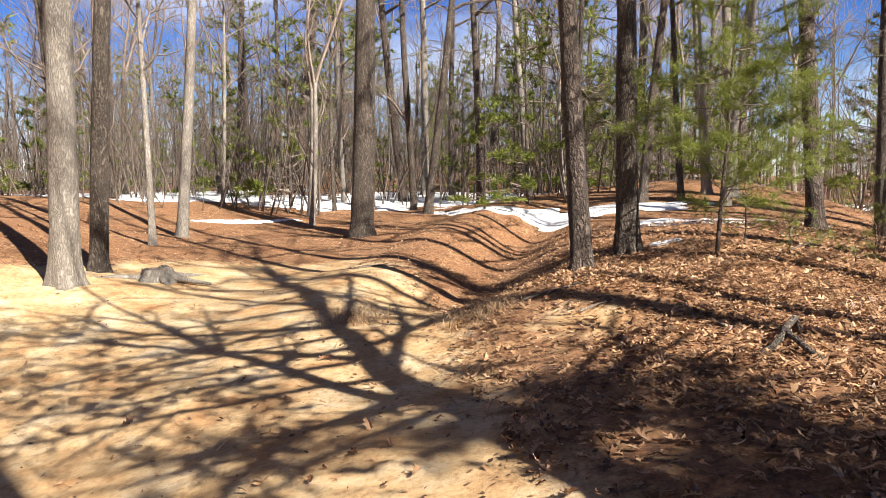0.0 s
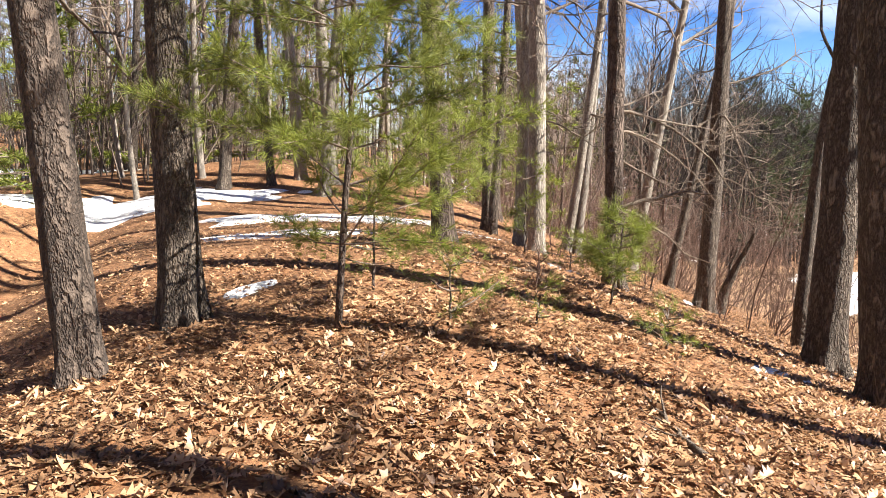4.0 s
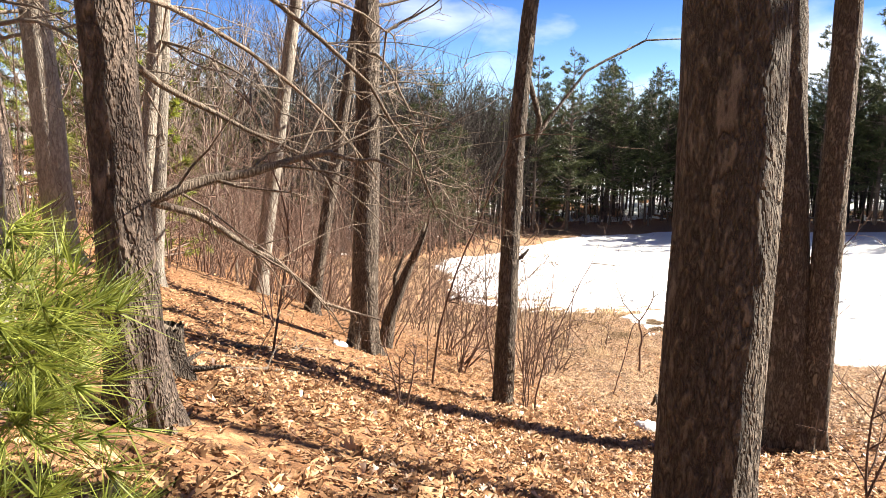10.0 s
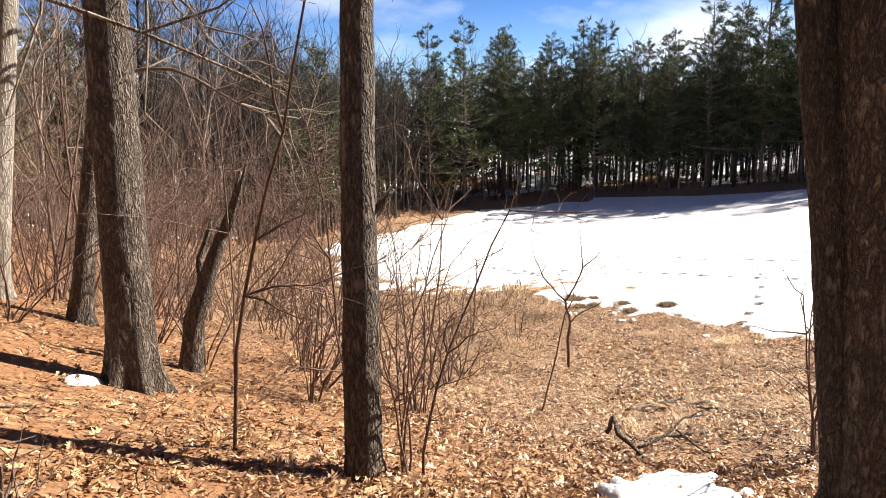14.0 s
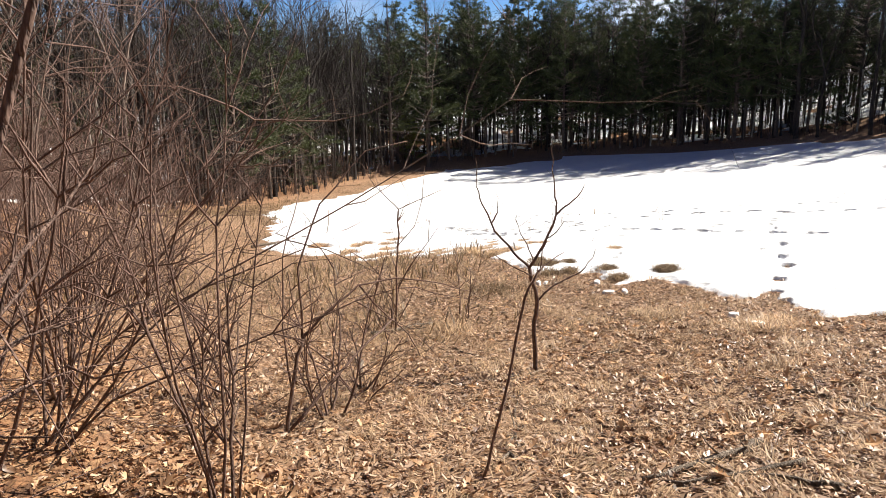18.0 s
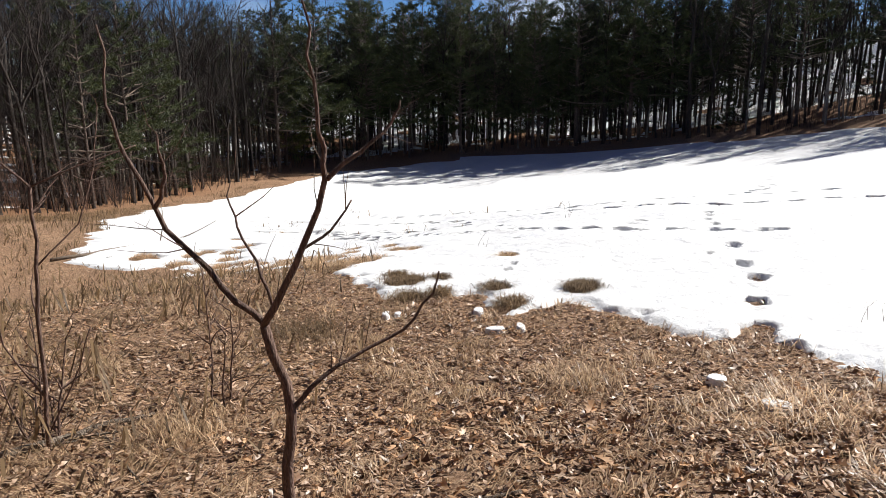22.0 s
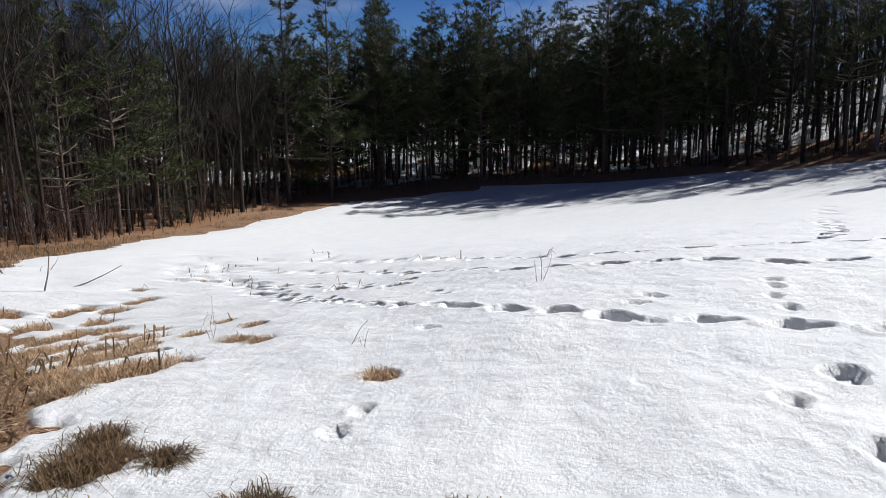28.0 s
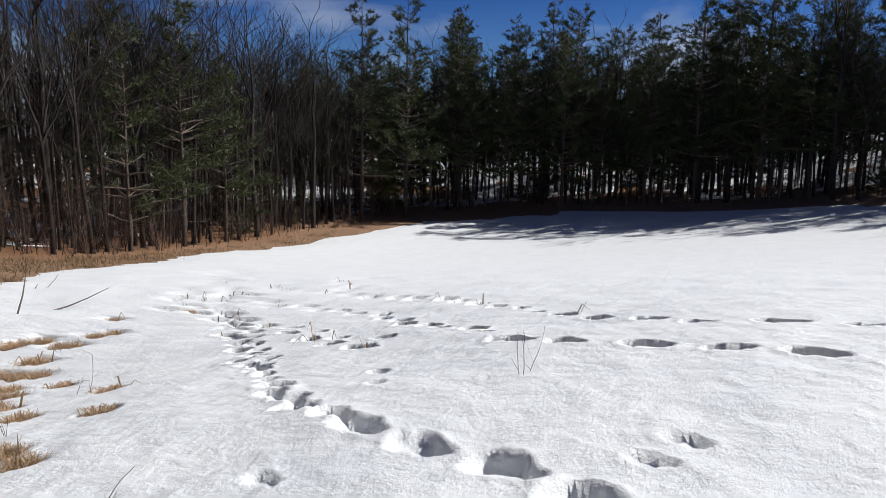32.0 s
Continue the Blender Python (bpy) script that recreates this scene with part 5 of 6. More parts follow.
for x, y, ang, ln, r, seed in ((20.0, 6.6, 2.4, 0.9, 0.03, 71), (21.2, 5.9, 0.6, 1.3, 0.015, 72), (18.6, 6.3, 2.0, 0.7, 0.028, 73), (7.5, 2.6, 1.2, 0.8, 0.02, 74), (14.0, 9.3, 0.4, 2.2, 0.02, 75), (9.0, 6.3, 2.7, 1.6, 0.022, 76), (20.8, 8.0, 0.3, 2.2, 0.01, 77), (22.6, 9.4, 1.0, 1.4, 0.009, 78),
                               (35.0, 20.1, -0.27, 3.9, 0.045, 79), (38.0, 22.0, 0.5, 1.6, 0.03, 80), (1.5, 7.6, 0.3, 1.1, 0.02, 81), (4.0, 2.6, 0.2, 0.6, 0.02, 82), (13.0, 8.2, 0.2, 2.6, 0.018, 83), (12.2, 8.6, -0.2, 2.4, 0.014, 84), (-6.6, 4.4, 0.2, 1.2, 0.05, 85), (22.88, 10.07, -0.36, 0.95, 0.03, 86), (19.8, 6.45, 2.0, 0.75, 0.022, 87), (19.75, 6.25, 1.2, 0.6, 0.018, 88), (22.75, 7.7, 1.9, 0.35, 0.014, 89), (21.4, 9.75, 0.5, 0.4, 0.03, 90), (21.65, 8.55, 2.4, 1.1, 0.012, 91), (20.4, 7.9, 0.2, 1.3, 0.010, 92), (4.35, 1.95, 0.5, 0.35, 0.018, 93), (5.2, 1.35, 1.9, 0.5, 0.016, 94)):
    rng = random.Random(seed)
    b = Build()
    q = []
    for k in range(9):
        s = ln * (k / 8 - 0.5)
        px, py = x + math.cos(ang) * s + rng.gauss(0, 0.02 * ln), y + math.sin(ang) * s + rng.gauss(0, 0.02 * ln)
        q.append(Vector((px - x, py - y, gz(px, py) - gz(x, y) + r * 0.8)))
    b.tube(q, taper(r, r * 0.4, 9), 7)
    sub_branches(b, rng, q, r, 3, ln * 0.3, 1, 0.05, 4)
    ob = tagged(new("fallen_branch", b.mesh("fallen_branch", DEAD_WOOD)), "weathered fallen branch lying on the ground", "branch")
    ob.matrix_basis = on(x, y)

# ---------------- the woods around ----------------
OFF = pose(0, 0, -200)
# shore kinds repeat the near ones in colours that carry backlit shade
BARE_KINDS, SHORE_BARE = ([hardwood(OFF, h, r, (lx, 0.01), 700 + k, mat if near or mat is PALE_BARK else SHADE_DARK_BARK, TWIG_BARK if near else SHADE_DARK_BARK, lab, nm, sides)
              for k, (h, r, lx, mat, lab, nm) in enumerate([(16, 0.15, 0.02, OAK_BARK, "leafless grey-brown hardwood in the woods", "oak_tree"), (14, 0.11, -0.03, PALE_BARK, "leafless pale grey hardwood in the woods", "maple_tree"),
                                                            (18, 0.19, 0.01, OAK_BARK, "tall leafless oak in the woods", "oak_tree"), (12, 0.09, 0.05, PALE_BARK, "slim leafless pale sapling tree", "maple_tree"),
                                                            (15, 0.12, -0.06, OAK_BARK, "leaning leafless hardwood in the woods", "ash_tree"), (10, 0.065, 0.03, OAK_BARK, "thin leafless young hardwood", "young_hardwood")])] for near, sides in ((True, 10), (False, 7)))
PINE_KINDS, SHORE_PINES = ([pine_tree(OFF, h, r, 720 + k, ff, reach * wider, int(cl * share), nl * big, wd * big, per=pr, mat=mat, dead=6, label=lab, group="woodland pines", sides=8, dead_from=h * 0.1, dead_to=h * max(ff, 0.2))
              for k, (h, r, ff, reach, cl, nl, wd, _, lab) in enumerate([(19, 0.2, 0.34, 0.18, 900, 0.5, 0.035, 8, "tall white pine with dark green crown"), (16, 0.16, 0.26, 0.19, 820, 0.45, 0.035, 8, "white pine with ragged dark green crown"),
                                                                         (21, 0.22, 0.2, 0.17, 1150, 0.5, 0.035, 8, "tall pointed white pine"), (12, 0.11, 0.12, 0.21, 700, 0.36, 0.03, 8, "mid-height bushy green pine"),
                                                                         (6, 0.06, 0.06, 0.26, 480, 0.25, 0.022, 8, "young green pine in the understorey"), (3.5, 0.035, 0.04, 0.32, 380, 0.2, 0.016, 8, "low bushy green pine in the understorey")])] for mat, share, big, pr, wider in ((NEEDLE, 1.15, 0.82, 8, 1.0), (SHADE_DARK_NEEDLE, 2.2, 0.95, 5, 1.3)))
THICKET = [shrub(OFF, h, n, 740 + k, 0.45, 0.012, 7, "leafless brushy thicket shrub", SHRUB_BARK, level=2) for k, (h, n) in enumerate([(2.2, 7), (3.2, 7), (1.4, 6)])]
for o in THICKET:
    tagged(o, group="thicket shrubs")
taken = [(v[0], v[1]) for v in NEAR_TREES.values()]
walk_line = [(eye[0], eye[1]) for _, eye, _, _ in PATH]
rng = random.Random(5)


def free(x, y, gap):
    return all((x - a) ** 2 + (y - b) ** 2 > gap * gap for a, b in taken) and all((x - a) ** 2 + (y - b) ** 2 > 16 for a, b in walk_line)


def meadow_depth(x, y):
    return float(inside(np.array([x]), np.array([y]), MEADOW)[0])


def plant(kinds, weights, x, y, lo=0.8, hi=1.2):
    src = rng.choices(kinds, weights)[0]
    s = rng.uniform(lo, hi)
    ob = copy_thing(src, on(x, y, 0.05, rng.uniform(0, 360)))
    ob.scale = (s, s, s)
    taken.append((x, y))


def populate(count, x0, x1, y0, y1, kinds, weights, gap, meadow_gap=2.0, lo=0.8, hi=1.2, test=None):
    made = 0
    for _ in range(count * 12):
        if made >= count:
            break
        x, y = rng.uniform(x0, x1), rng.uniform(y0, y1)
        if meadow_depth(x, y) > -meadow_gap or (test and not test(x, y)) or not free(x, y, gap):
            continue
        plant(kinds, weights, x, y, lo, hi)
        made += 1


ALL = BARE_KINDS + PINE_KINDS
# hill woods ahead of the start, then to its sides and behind
populate(66, -28, 16, 23, 48, ALL, [3, 3, 2, 3, 2, 3, 0.6, 0.7, 0.5, 1.2, 2.4, 3.4], 1.3)
populate(50, -45, 25, 48, 85, ALL, [3, 3, 2, 2, 2, 2, 0.8, 1, 0.8, 1.6, 2, 2], 2.0)
populate(18, -3, 14, 15.5, 24, BARE_KINDS[3:] + PINE_KINDS[3:], [2, 1, 2, 0.4, 1, 1.5], 1.5, lo=0.7, hi=1.1)
populate(45, -26, 16, 20, 44, PINE_KINDS[4:], [1, 2], 1.2, lo=0.6, hi=1.2)
populate(34, -32, -5.5, 1, 26, ALL, [3, 3, 1, 3, 2, 3, 1, 1, 0, 1, 2, 3], 1.6, test=lambda x, y: inside(np.array([x]), np.array([y]), SAND)[0] < -1.5)
populate(24, -30, 12, -40, -9, ALL, [2, 2, 2, 1, 1, 1, 2, 2, 1, 1, 0, 0], 2.5)
populate(9, 12, 30, -22, -5, BARE_KINDS, [1, 1, 1, 1, 1, 1], 3.0)
# brushy slope between the hill and the meadow
populate(46, 16, 42, 13, 52, BARE_KINDS + PINE_KINDS[3:5], [2, 3, 1, 4, 2, 5, 1.2, 1.2], 1.2, 1.0, 0.6, 1.0)
populate(95, 18, 50, 13, 42, THICKET, [2, 4, 1.5], 0.6, -0.6, 0.7, 1.4, test=lambda x, y: meadow_depth(x, y) > -7)
populate(25, 20, 46, 20, 50, THICKET, [2, 3, 2], 0.8, 7)
# far shore: bare hardwoods to one side, dark pines to the other
LEFT = [4.5, 1.3, 4.5, 1.0, 3.5, 3, 0.1, 0.25, 0.05, 0.45, 0.9]
RIGHT = [3.5, 1.5, 3.5, 1, 2.5, 1.5, 2.4, 2.2, 1.8, 2, 1.2]
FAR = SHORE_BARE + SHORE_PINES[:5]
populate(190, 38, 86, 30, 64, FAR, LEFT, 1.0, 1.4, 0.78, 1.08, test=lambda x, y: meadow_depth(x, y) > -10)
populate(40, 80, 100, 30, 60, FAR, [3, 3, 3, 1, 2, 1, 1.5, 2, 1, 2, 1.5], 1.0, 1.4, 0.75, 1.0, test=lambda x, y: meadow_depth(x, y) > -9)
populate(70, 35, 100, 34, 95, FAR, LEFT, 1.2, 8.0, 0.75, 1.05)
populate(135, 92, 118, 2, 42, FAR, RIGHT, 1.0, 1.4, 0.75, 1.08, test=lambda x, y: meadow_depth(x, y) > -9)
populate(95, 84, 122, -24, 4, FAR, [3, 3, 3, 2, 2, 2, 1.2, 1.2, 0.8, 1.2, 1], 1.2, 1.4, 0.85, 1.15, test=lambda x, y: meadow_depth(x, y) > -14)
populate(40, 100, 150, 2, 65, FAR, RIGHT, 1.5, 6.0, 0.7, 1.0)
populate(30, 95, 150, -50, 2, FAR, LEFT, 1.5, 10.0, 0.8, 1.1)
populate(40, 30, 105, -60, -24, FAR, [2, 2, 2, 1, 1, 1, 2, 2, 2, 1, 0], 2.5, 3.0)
populate(120, 40, 112, -16, 54, THICKET, [2, 2, 3], 0.6, 0.2, 0.6, 1.2, test=lambda x, y: meadow_depth(x, y) > -6)
# olive pines nearer along the meadow's edge
SHORE_OLIVE = [pine_tree(OFF, h, r, 730 + k, ff, reach, cl, 0.4, 0.03, per=6, mat=MID_NEEDLE, dead=8, label=lab, group="woodland pines", sides=8, dead_from=h * 0.1, dead_to=h * 0.3)
               for k, (h, r, ff, reach, cl, lab) in enumerate([(11, 0.13, 0.2, 0.22, 1500, "olive-green pine at the meadow's edge"), (15, 0.17, 0.28, 0.2, 1800, "tall olive-green white pine"), (6, 0.06, 0.08, 0.26, 800, "bushy olive-green young pine")])]
populate(20, 30, 62, 24, 52, SHORE_OLIVE, [3, 2, 2], 1.2, 1.0, 0.8, 1.15)
populate(14, 62, 100, 38, 60, SHORE_OLIVE, [2, 3, 1], 1.2, 1.2, 0.8, 1.1, test=lambda x, y: meadow_depth(x, y) > -8)
# tall pines that stand out on the far shore
for x, y, s, k in ((87.1, 44.6, 1.02, 2), (91.3, 42.0, 1.06, 2), (103.8, 15.5, 1.12, 2), (104.2, 9.5, 1.2, 2), (105.6, 12.4, 1.1, 0), (101.0, 28.5, 0.85, 2), (103.4, 20.4, 0.9, 2), (106.5, 24.0, 0.95, 0), (57.5, 44.2, 0.86, 0), (104.0, 5.2, 1.15, 0), (100.5, -7.0, 1.0, 0), (98.5, 34.0, 0.8, 1)):
    ob = copy_thing(SHORE_PINES[k], on(x, y, 0.05, 40 * x))
    ob.scale = (s, s, s)
for x, y, s, k in ((102.4, 3.2, 1.25, 2), (101.6, 1.2, 1.1, 0), (99.4, -3.4, 1.15, 2)):
    ob = copy_thing(SHORE_BARE[k], on(x, y, 0.05, 40 * x))
    ob.scale = (s, s, s)
# pine added out of view, placed by where its shade falls
pine_tree(on(11.7, -7.6), 11, 0.13, 905, 0.32, 0.2, 620, 0.4, 0.03, label="unseen white pine added to shade the sandy path")
# unseen tree whose shadow falls across the sand, leaned to steer it
shade_oak = bare_tree(on(5.1, -3.6), 15, 0.17, (0.33, 0.3), 901, OAK_BARK, 24, 0.16, 0.3, "leaning leafless oak beside the sandy path", fine=3, dense=9)
rng = random.Random(902)
# extra limbs and leaf clumps, out of view, mottle the sand with shade
dry = Build()
for k in range(9):
    z = 3.2 + 0.45 * k
    limb = Build()
    q = wander(rng, (0.33 * z, 0.3 * z, z), (rng.uniform(-1.1, 0.1), -1, rng.uniform(0.25, 0.7)), rng.uniform(2.8, 4.6), 9, 0.14, 0.02)
    limb.tube(q, taper(0.05, 0.012, len(q)), 6, cap=False)
    part("limb", limb, OAK_BARK, shade_oak)
    twigs = Build()
    sub_branches(twigs, rng, q, 0.035, 12, 1.3, 2, 0.0, 4)
    tagged(part("twigs", twigs, TWIG_BARK, shade_oak), kind="stuff")
    for _ in range(19):
        c = q[rng.randint(3, 9)] + Vector((rng.gauss(0, 0.45), rng.gauss(0, 0.45), rng.gauss(0, 0.35)))
        for _ in range(9):
            e = c + Vector((rng.gauss(0, 0.1), rng.gauss(0, 0.1), rng.gauss(0, 0.1)))
            u, v = Vector((rng.gauss(0, 1), rng.gauss(0, 1), rng.gauss(0, 1))).normalized() * 0.07, Vector((rng.gauss(0, 1), rng.gauss(0, 1), rng.gauss(0, 1))).normalized() * 0.045
            dry.poly([e - u, e + v, e + u, e - v])
tagged(part("dry_leaves", dry, OAK_LEAF, shade_oak, "withered brown leaves added unseen on the twigs to mottle the shade", False), kind="stuff")
# oaks added out of view so that trunk shadows cross the path
for k, (x, y, h) in enumerate(((10.7, -3.0, 15), (12.5, -1.5, 16), (15.0, 0.5, 15), (18.5, -0.5, 14), (8.0, -8.0, 17))):
    bare_tree(on(x, y), h, 0.17, (0.02, 0.03), 910 + k, OAK_BARK, 8, 0.45, 0.2, "unseen leafless oak added on the sunny side to cast shadow on the path", fine=2)
for o in BARE_KINDS + SHORE_BARE + PINE_KINDS + SHORE_PINES + SHORE_OLIVE + THICKET:
    for c in list(o.children_recursive) + [o]:
        bpy.data.objects.remove(c)

# distant woods all round, past what can be told apart
rng = random.Random(77)
shore_wood, shore_green, hill_wood, hill_green = Build(), Build(), Build(), Build()
for k in range(3300):
    a = rng.uniform(0, 2 * math.pi)
    east = k > 1500
    if east:
        x, y = rng.uniform(36, 150), rng.uniform(-40, 95)
        if not -38 < meadow_depth(x, y) < -5:
            continue
    else:
        d = rng.uniform(62, 120) * (1.0 if math.cos(a - 0.25) < 0.3 else 1.35)
        x, y = 35 + d * math.cos(a) * 1.15, 12 + d * math.sin(a)
    if math.sin(a) > 0.5 and x < 35 and rng.random() < 0.35:
        continue
    if not east and (meadow_depth(x, y) > -12 or min((x - p) ** 2 + (y - q) ** 2 for p, q in walk_line) < 55 ** 2):
        continue
    if x > 70 and y < 0 and rng.random() < 0.2:
        continue
    z, h = gz(x, y), rng.uniform(9, 15)
    far_wood, far_green = (hill_wood, hill_green) if x < 35 else (shore_wood, shore_green)
    foot, top = Vector((x, y, z - 0.3)), Vector((x + rng.gauss(0, 0.5), y + rng.gauss(0, 0.5), z + h))
    far_wood.tube([foot, foot.lerp(top, 0.5), top], [0.16, 0.11, 0.03], 4, cap=False)
    green = rng.random() < (0.5 if (x > 95 and y > 2) or x < 35 else 0.1)
    for _ in range(34 if green else 15):
        t = rng.uniform(0.12 if green else 0.3, 1.0)
        p = foot.lerp(top, t)
        w = Vector((rng.gauss(0, 1), rng.gauss(0, 1), rng.gauss(0.1 if green else 0.7, 0.4))).normalized()
        if green:
            tuft(far_green, rng, p + w * (1.1 - t) * 1.6, w, 1.1, 5, 0.09)
        else:
            e = p + w * rng.uniform(1.0, 2.6)
            far_wood.tube([p, e], [0.03, 0.012], 3, cap=False)
            for _ in range(1):
                far_wood.tube([p.lerp(e, 0.5), e + Vector((rng.gauss(0, 0.6), rng.gauss(0, 0.6), rng.gauss(0.4, 0.5)))], [0.016, 0.008], 3, cap=False)
# shore woods get the shade-darkened colours, hill woods the plain ones
for name, wood, green, wood_mat, green_mat in (("distant_woods", shore_wood, shore_green, SHADE_DARK_BARK, SHADE_DARK_NEEDLE), ("hill_woods", hill_wood, hill_green, TWIG_BARK, NEEDLE)):
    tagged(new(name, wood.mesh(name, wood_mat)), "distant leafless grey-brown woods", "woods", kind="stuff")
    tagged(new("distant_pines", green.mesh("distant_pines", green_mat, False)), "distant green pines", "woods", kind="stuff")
hill_brush, edge_brush, shore_brush = Build(), Build(), Build()
spots = [(rng.uniform(-34, 16), rng.uniform(19, 62)) if k < 2800 else (rng.uniform(16, 78), rng.uniform(13, 62)) if k < 5800 else (rng.uniform(76, 112), rng.uniform(-22, 56)) for k in range(8200)]
depths = inside(np.array([p[0] for p in spots]), np.array([p[1] for p in spots]), MEADOW)
for k, ((x, y), depth) in enumerate(zip(spots, depths)):
    hill = k < 2800
    if depth > -0.3 or (not hill and depth < (-16 if k < 5800 else -9)) or not free(x, y, 0.3):
        continue
    brush = hill_brush if hill else edge_brush if x < 42 else shore_brush
    h = rng.uniform(1.6, 8.0) if hill else rng.uniform(1.2, 4.5)
    p = Vector((x, y, gz(x, y) - 0.05))
    q = wander(rng, p, (rng.gauss(0, 0.18), rng.gauss(0, 0.18), 1), h, 4, 0.1)
    brush.tube(q, taper(0.012 + h * 0.004, 0.005, 5), 3, cap=False)
    for _ in range(8 if hill else 10):
        i = rng.randint(1, 4)
        w = Vector((rng.gauss(0, 1), rng.gauss(0, 1), rng.gauss(0.7, 0.5))).normalized()
        e = q[i] + w * h * rng.uniform(0.12, 0.3)
        brush.tube([q[i], e], [0.008, 0.003], 3, cap=False)
        brush.tube([q[i].lerp(e, 0.5), q[i].lerp(e, 0.6) + (w + Vector((rng.gauss(0, 0.6), rng.gauss(0, 0.6), 0.2))) * h * 0.12], [0.005, 0.003], 3, cap=False)
tagged(new("woodland_brush", hill_brush.mesh("woodland_brush", TWIG_BARK)), "leafless grey-brown brush and saplings under the trees", "brush", kind="stuff")
tagged(new("edge_brush", edge_brush.mesh("edge_brush", SHRUB_BARK)), "leafless reddish-brown brush beside the dry meadow", "brush", kind="stuff")
# same brush as at the edge, its bark colour darkened for shade
tagged(new("shore_brush", shore_brush.mesh("shore_brush", SHADE_DARK_BARK)), "leafless reddish brush along the meadow's far edge, coloured dark for shade", "brush", kind="stuff")
wx, wy = np.arange(34, 160, 0.7), np.arange(-60, 100, 0.7)
WX, WY = np.meshgrid(wx, wy)
depth = inside(WX, WY, MEADOW)
WH = -0.08 + 0.16 * smooth01((0.55 * ripple(WX, WY, 7.0, 61) + 0.45 * ripple(WX, WY, 2.6, 62) - 0.08 + np.clip((-depth - 6) / 40, 0, 0.25) + np.clip((WX - 88) / 25, 0, 0.35) + 0.15 * smooth01((4 - WY) / 8) * (WX > 80)) / 0.3) - 0.3 * (depth > -3.0)
wm, _ = sheet("woodland_snow", wx, wy, ground(WX, WY) + WH, WH > -0.03)
wm.materials.append(SNOW)
tagged(new("woodland_snow", wm), "patchy old snow on the far woodland floor", "snow", kind="structure")

# ---------------- leaf litter and grass ----------------
rs = np.random.RandomState(8)


def quads_mesh(name, co, faces_per, verts_per, template, mat, count):
    m = bpy.data.meshes.new(name)
    faces = (np.arange(count)[:, None, None] * verts_per + np.array(template)[None]).reshape(-1, len(template[0]))
    m.vertices.add(len(co))
    m.vertices.foreach_set("co", np.ascontiguousarray(co, dtype=np.float32).ravel())
    k = faces.shape[1]
    m.loops.add(faces.size)
    m.loops.foreach_set("vertex_index", faces.ravel().astype(np.int32))
    m.polygons.add(len(faces))
    m.polygons.foreach_set("loop_start", np.arange(0, faces.size, k, dtype=np.int32))
    m.update(calc_edges=True)
    m.materials.append(mat)
    return m


def scatter_points(count, x0, x1, y0, y1, weight):
    out = []
    while sum(map(len, out)) < count:
        p = np.stack([rs.uniform(x0, x1, 40000), rs.uniform(y0, y1, 40000)], 1)
        out.append(p[rs.uniform(0, 1, len(p)) < weight(p[:, 0], p[:, 1])])
    return np.concatenate(out)[:count]


line_x, line_y = np.array([p[0] for p in walk_line]), np.array([p[1] for p in walk_line])


def from_path(x, y):
    return np.sqrt(np.min((x[:, None] - line_x[None]) ** 2 + (y[:, None] - line_y[None]) ** 2, 1))


def leaf_weight(x, y):
    sand, mead = inside(x, y, SAND), inside(x, y, MEADOW)
    w = np.exp(-np.maximum(from_path(x, y) - 3.0, 0) / 5.5)
    w = w * (1 - 0.75 * np.exp(-((x - 4.3) ** 2 + (y - 1.7) ** 2) / 1.4)) * np.where(sand > 0.2, 0.035, np.where(sand > -0.8, 0.4, 1.0)) * np.where(mead > 0.5, 0.2, 1.0)
    return w * np.clip(0.55 + 0.6 * ripple(x, y, 2.0, 31), 0.12, 1.0) * (covered(x, y) < -0.02)


KITE = [(-0.5, 0.0), (-0.2, 0.19), (0.0, 0.10), (0.2, 0.25), (0.52, 0.0)]
LOBED = [(-0.55, 0.0), (-0.36, 0.05), (-0.24, 0.2), (-0.13, 0.06), (0.02, 0.29), (0.13, 0.08), (0.27, 0.22), (0.36, 0.07), (0.52, 0.0)]


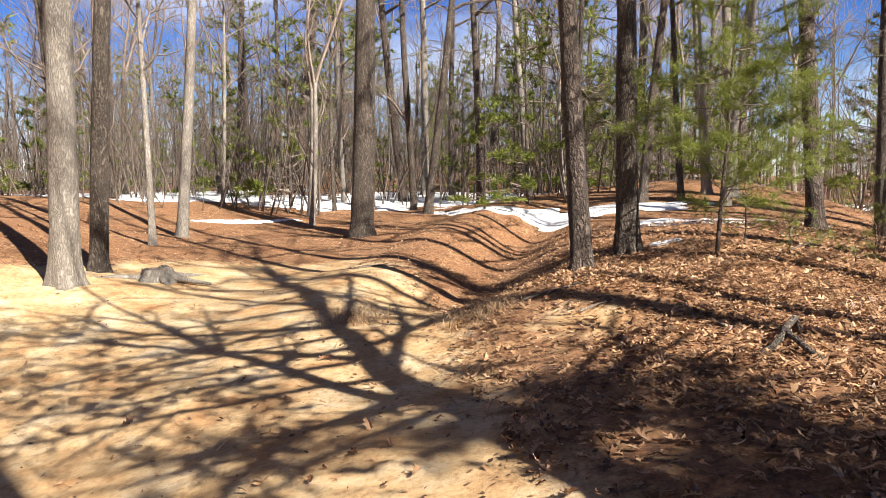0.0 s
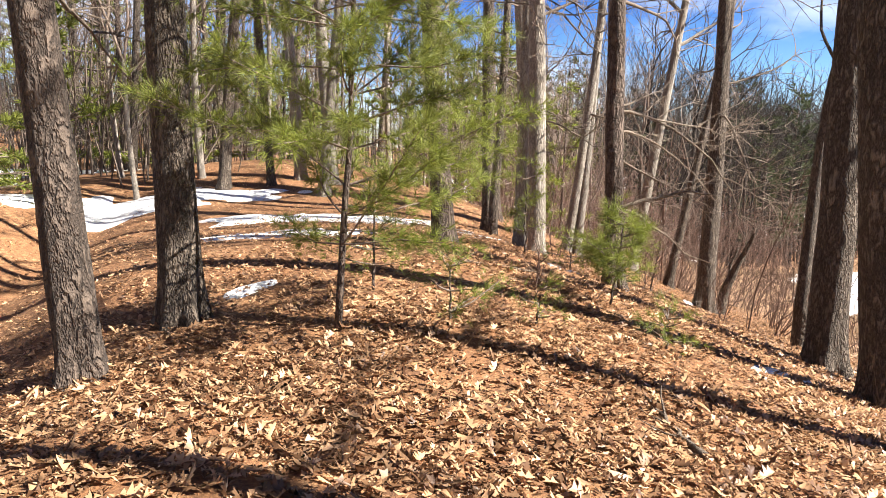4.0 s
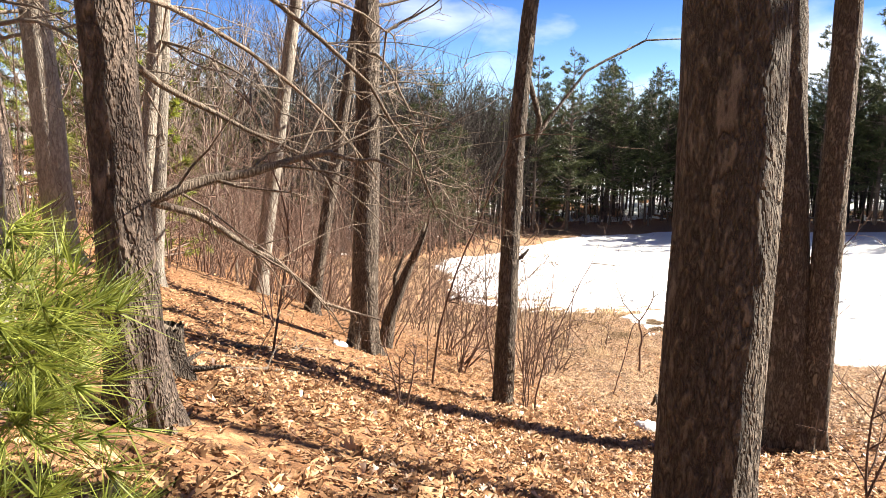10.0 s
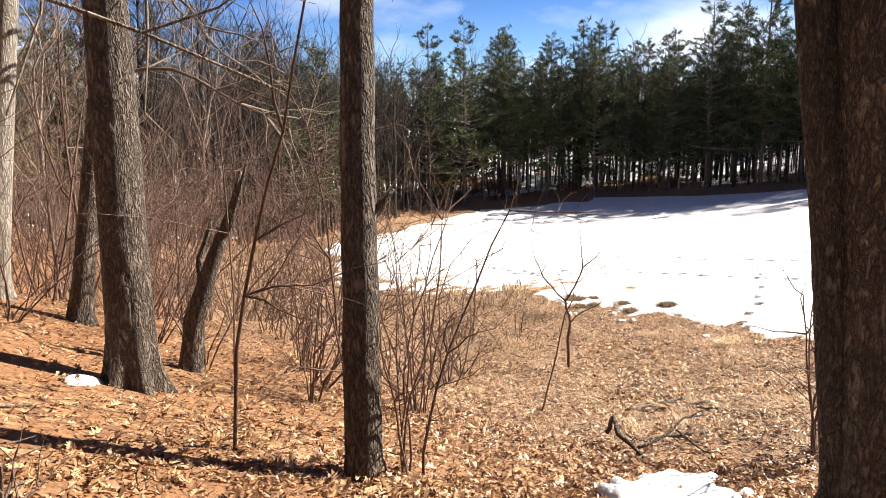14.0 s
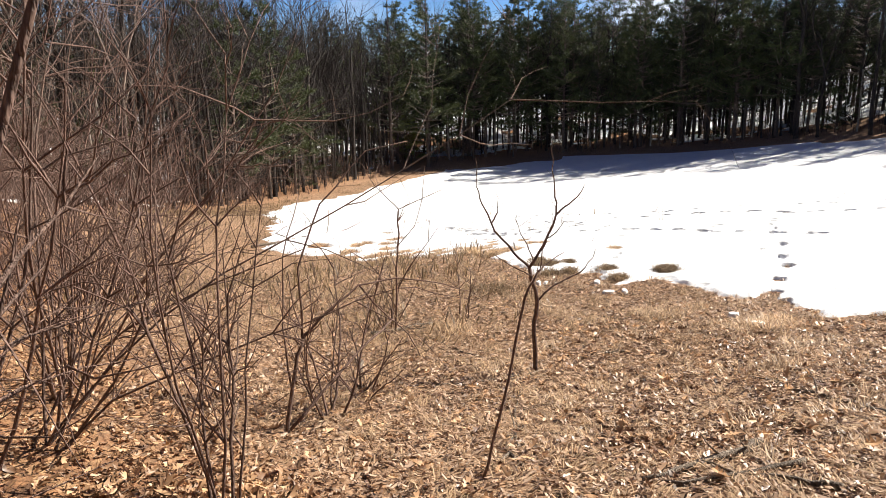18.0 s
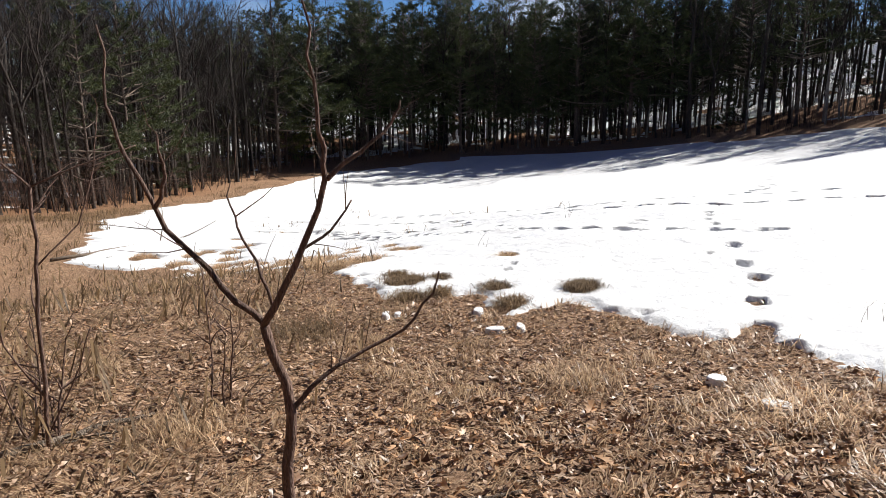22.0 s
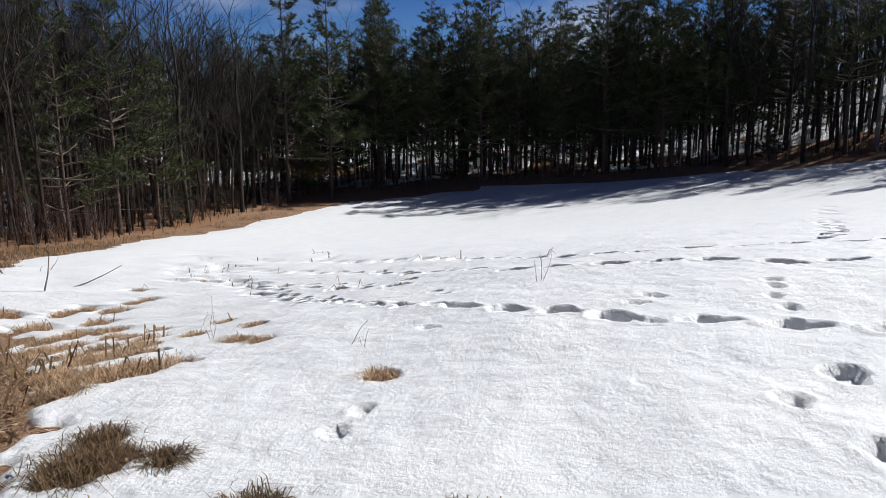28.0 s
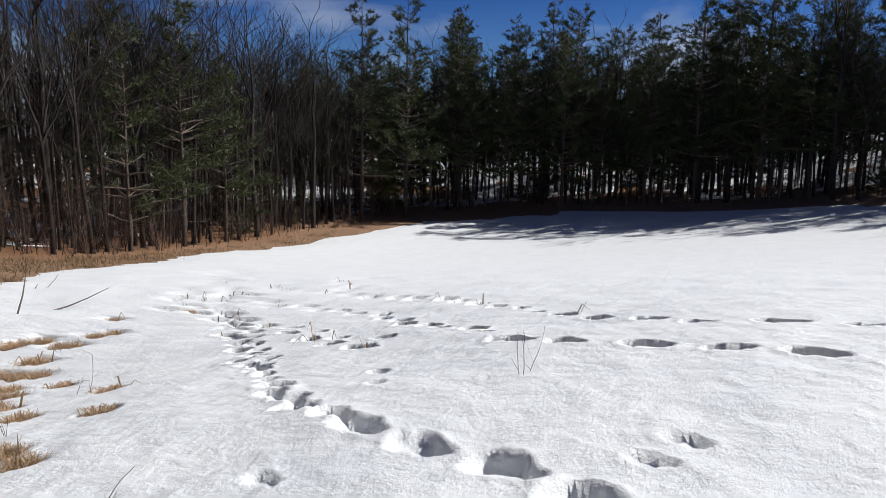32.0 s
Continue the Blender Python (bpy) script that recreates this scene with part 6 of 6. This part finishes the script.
def leaves(name, count, x0, x1, y0, y1, weight, size, half, lift=1.0, mat=OAK_LEAF):
    """Curled lobed leaves lying about: an outline in two halves folded along the rib, x along and y across."""
    p = scatter_points(count, x0, x1, y0, y1, weight)
    k = len(half)
    up = np.array(half + [(a, -b) for a, b in half[1:-1]])
    low = [0] + list(range(k, 2 * k - 2)) + [k - 1]
    # the notches between the lobes lie near the rib and join both halves
    tri = []
    for side in (list(range(k)), low):
        notch = [side[0]] + [side[i] for i in range(2 if k == 5 else 1, k - 1, 2)] + [side[-1]]
        for a, c in zip(notch, notch[1:]):
            i, j = side.index(a), side.index(c)
            if j - i == 2:
                tri.append((a, side[i + 1], c))
    rib = [0] + [i for i in range(2 if k == 5 else 1, k - 1, 2)] + [k - 1]
    rib_low = [low[i] for i in rib]
    for i in range(len(rib) - 1):
        tri.append((rib[i], rib[i + 1], rib_low[i + 1])) if rib[i + 1] != rib_low[i + 1] else None
        tri.append((rib[i], rib_low[i + 1], rib_low[i])) if rib[i] != rib_low[i] else None
    n = len(p)
    s = rs.uniform(size[0], size[1], n)[:, None]
    a, fold, curl = rs.uniform(0, 2 * np.pi, n)[:, None], rs.uniform(-0.2, 1.0, n)[:, None], rs.uniform(-0.6, 1.2, n)[:, None]
    tx, ty, twist = rs.normal(0, 0.3, n)[:, None], rs.normal(0, 0.3, n)[:, None], rs.normal(0, 1.3, n)[:, None]
    u, v = up[None, :, 0] * s, up[None, :, 1] * s * rs.uniform(0.75, 1.3, n)[:, None]
    w = (np.abs(v) * fold + curl * (u / s) ** 2 * s * 0.8 + twist * u * v / s + u * tx + v * ty) * (0.4 + 0.6 * lift) + rs.uniform(0.006, 0.012 + 0.024 * lift, n)[:, None]
    x, y = p[:, :1] + u * np.cos(a) - v * np.sin(a), p[:, 1:] + u * np.sin(a) + v * np.cos(a)
    co = np.stack([x, y, ground(p[:, 0], p[:, 1])[:, None] + w], -1).reshape(-1, 3)
    return quads_mesh(name, co, len(tri), len(up), tri, mat, n)


def near_leaf_weight(x, y):
    return leaf_weight(x, y) * np.exp(-np.maximum(from_path(x, y) - 1.5, 0) / 1.2)


tagged(new("oak_leaves", leaves("oak_leaves", 70000, -7, 30, -6, 20, leaf_weight, (0.03, 0.075), KITE)), "dry curled tan and russet oak leaves on the ground", "leaf litter", kind="stuff")
tagged(new("lobed_oak_leaves", leaves("lobed_oak_leaves", 26000, 0, 24, -6, 13, near_leaf_weight, (0.05, 0.12), LOBED)), "dry deeply lobed oak leaves on the ground", "leaf litter", kind="stuff")


def crumb_weight(x, y):
    sand = inside(x, y, SAND)
    return np.exp(-np.maximum(from_path(x, y) - 2.5, 0) / 3.0) * np.where(sand > 0.5, 0.12, np.where(sand > -0.6, 0.6, 1.0)) * (covered(x, y) < -0.02) * np.clip(0.6 + 0.6 * ripple(x, y, 1.1, 36), 0.15, 1)


def crumbs(count, weight, size):
    """Broken bits of leaf, bark and twig lying on the ground."""
    p = scatter_points(count, -6, 32, -5.5, 17, weight)
    n = len(p)
    a, s, k = rs.uniform(0, 6.283, n), rs.uniform(*size, n), rs.uniform(0.12, 0.8, n)
    u, v = np.stack([np.cos(a) * s, np.sin(a) * s, rs.normal(0, 0.3, n) * s], -1), np.stack([-np.sin(a) * s * k, np.cos(a) * s * k, rs.normal(0, 0.3, n) * s * k], -1)
    c = np.stack([p[:, 0], p[:, 1], ground(p[:, 0], p[:, 1]) + rs.uniform(0.003, 0.014, n)], -1)
    co = np.stack([c - u, c - v * 0.9, c + u, c + v], 1).reshape(-1, 3)
    return quads_mesh("leaf_crumbs", co, 1, 4, [(0, 1, 2, 3)], LEAF_CRUMB, n)


tagged(new("leaf_crumbs", crumbs(75000, crumb_weight, (0.008, 0.026))), "broken bits of dry leaf, bark and twig", "leaf litter", kind="stuff")


def matted_weight(x, y):
    mead = inside(x, y, MEADOW)
    return np.clip((mead + 1.0) / 2.0, 0, 1) * np.exp(-np.maximum(from_path(x, y) - 2.5, 0) / 4.0) * (covered(x, y) < -0.02) * np.clip(0.7 + 0.5 * ripple(x, y, 1.0, 35), 0.25, 1)


tagged(new("matted_leaves", leaves("matted_leaves", 46000, 15, 36, -1, 24, matted_weight, (0.03, 0.075), KITE, 0.6, MEADOW_LEAF)), "small matted grey-brown leaves in meadow grass", "leaf litter", kind="stuff")


def blades(name, p, height, lean, width, mat, combed=0.0):
    """Bent blades; combed ones lie in swirls and heap up in clumps."""
    n = len(p)
    a = rs.uniform(0, 2 * np.pi, n)
    h, ln, w = rs.uniform(*height, n), rs.uniform(*lean, n), rs.uniform(*width, n)
    if combed:
        swirl = 3.2 * ripple(p[:, 0], p[:, 1], 0.9, 71) + 1.6 * ripple(p[:, 0], p[:, 1], 0.35, 72)
        a = np.where(rs.uniform(0, 1, n) < combed, swirl + rs.normal(0, 0.45, n), a)
        h = h * (0.4 + 1.9 * np.clip(ripple(p[:, 0], p[:, 1], 0.42, 73) + 0.15, 0, 1))
    dx, dy = np.cos(a), np.sin(a)
    base = np.stack([p[:, 0], p[:, 1], ground(p[:, 0], p[:, 1]) - 0.005], -1)
    side = np.stack([-dy * w, dx * w, 0 * w], -1)
    mid = base + np.stack([dx * ln * 0.45, dy * ln * 0.45, h * 0.9], -1)
    tip = base + np.stack([dx * ln, dy * ln, h * rs.uniform(0.1, 0.8, n)], -1)
    co = np.stack([base - side, base + side, mid + side * 0.8, mid - side * 0.8, tip], 1).reshape(-1, 3)
    return quads_mesh(name, co, 3, 5, [(0, 1, 2), (0, 2, 3), (3, 2, 4)], mat, n)


def grass_weight(x, y):
    mead = inside(x, y, MEADOW)
    return np.clip(mead / 2.0, 0, 1) * np.exp(-np.maximum(from_path(x, y) - 2.0, 0) / 4.5) * (covered(x, y) < -0.015) * np.clip(0.6 + 0.7 * ripple(x, y, 1.2, 33), 0.1, 1) * np.clip(0.55 + 1.2 * ripple(x, y, 0.4, 34), 0.05, 1)


tagged(new("dry_grass", blades("dry_grass", scatter_points(80000, 16, 38, -1, 25, grass_weight), (0.012, 0.06), (0.05, 0.2), (0.0016, 0.0036), DRY_GRASS, 0.8)), "flattened dry straw-coloured meadow grass", "grass", kind="stuff")
def bank_weight(x, y):
    return (inside(x, y, MEADOW) > 0.1) * (covered(x, y) < -0.02) * np.clip(0.5 + 0.9 * ripple(x, y, 2.0, 37), 0.1, 1)


tagged(new("bank_grass", blades("bank_grass", scatter_points(16000, 22, 80, 9, 44, bank_weight), (0.04, 0.2), (0.1, 0.35), (0.005, 0.012), OLD_GRASS, 0.5)), "coarse dry grass along the snow's edge", "grass", kind="stuff")
for k, (cx, cy, r) in enumerate([p for p in BARE if p[1] > 6.5] + [(23.7, 6.25, 0.3), (24.4, 7.4, 0.25), (23.2, 9.6, 0.3), (25.2, 9.8, 0.35), (1.7, 3.6, 0.4), (3.3, 2.6, 0.35)]):
    n = 2200 if k == 0 else 520
    q = rs.normal(0, 1, (n, 2)) * r * (0.42 if k == 0 else 0.55)
    p = np.array([cx, cy]) + q
    big = k == 0
    ob = new("grass_tuft", blades("grass_tuft", p, (0.05, 0.13) if big else (0.04, 0.12), (0.08, 0.22) if big else (0.1, 0.24), (0.0018, 0.0036), OLD_GRASS if big or 25 < cx < 28.3 else DRY_GRASS))
    tagged(ob, "tussock of matted dry grass poking through snow" if k < len(BARE) - 2 else "tussock of matted dry grass", "grass tuft", "grass tussocks", "stuff")
for k, (x, y, h) in enumerate(((32.2, 8.4, 0.5), (30.4, 11.3, 0.4), (29.6, 9.3, 0.35), (25.6, 5.4, 0.3), (37.9, 17.4, 0.4), (31.8, 12.5, 0.5))):
    shrub(on(x, y, -0.05), h, 3, 950 + k, 0.3, 0.0028, 2, "dry weed stalks standing in the snow", SHRUB_BARK, name="weed_stalks", level=1)
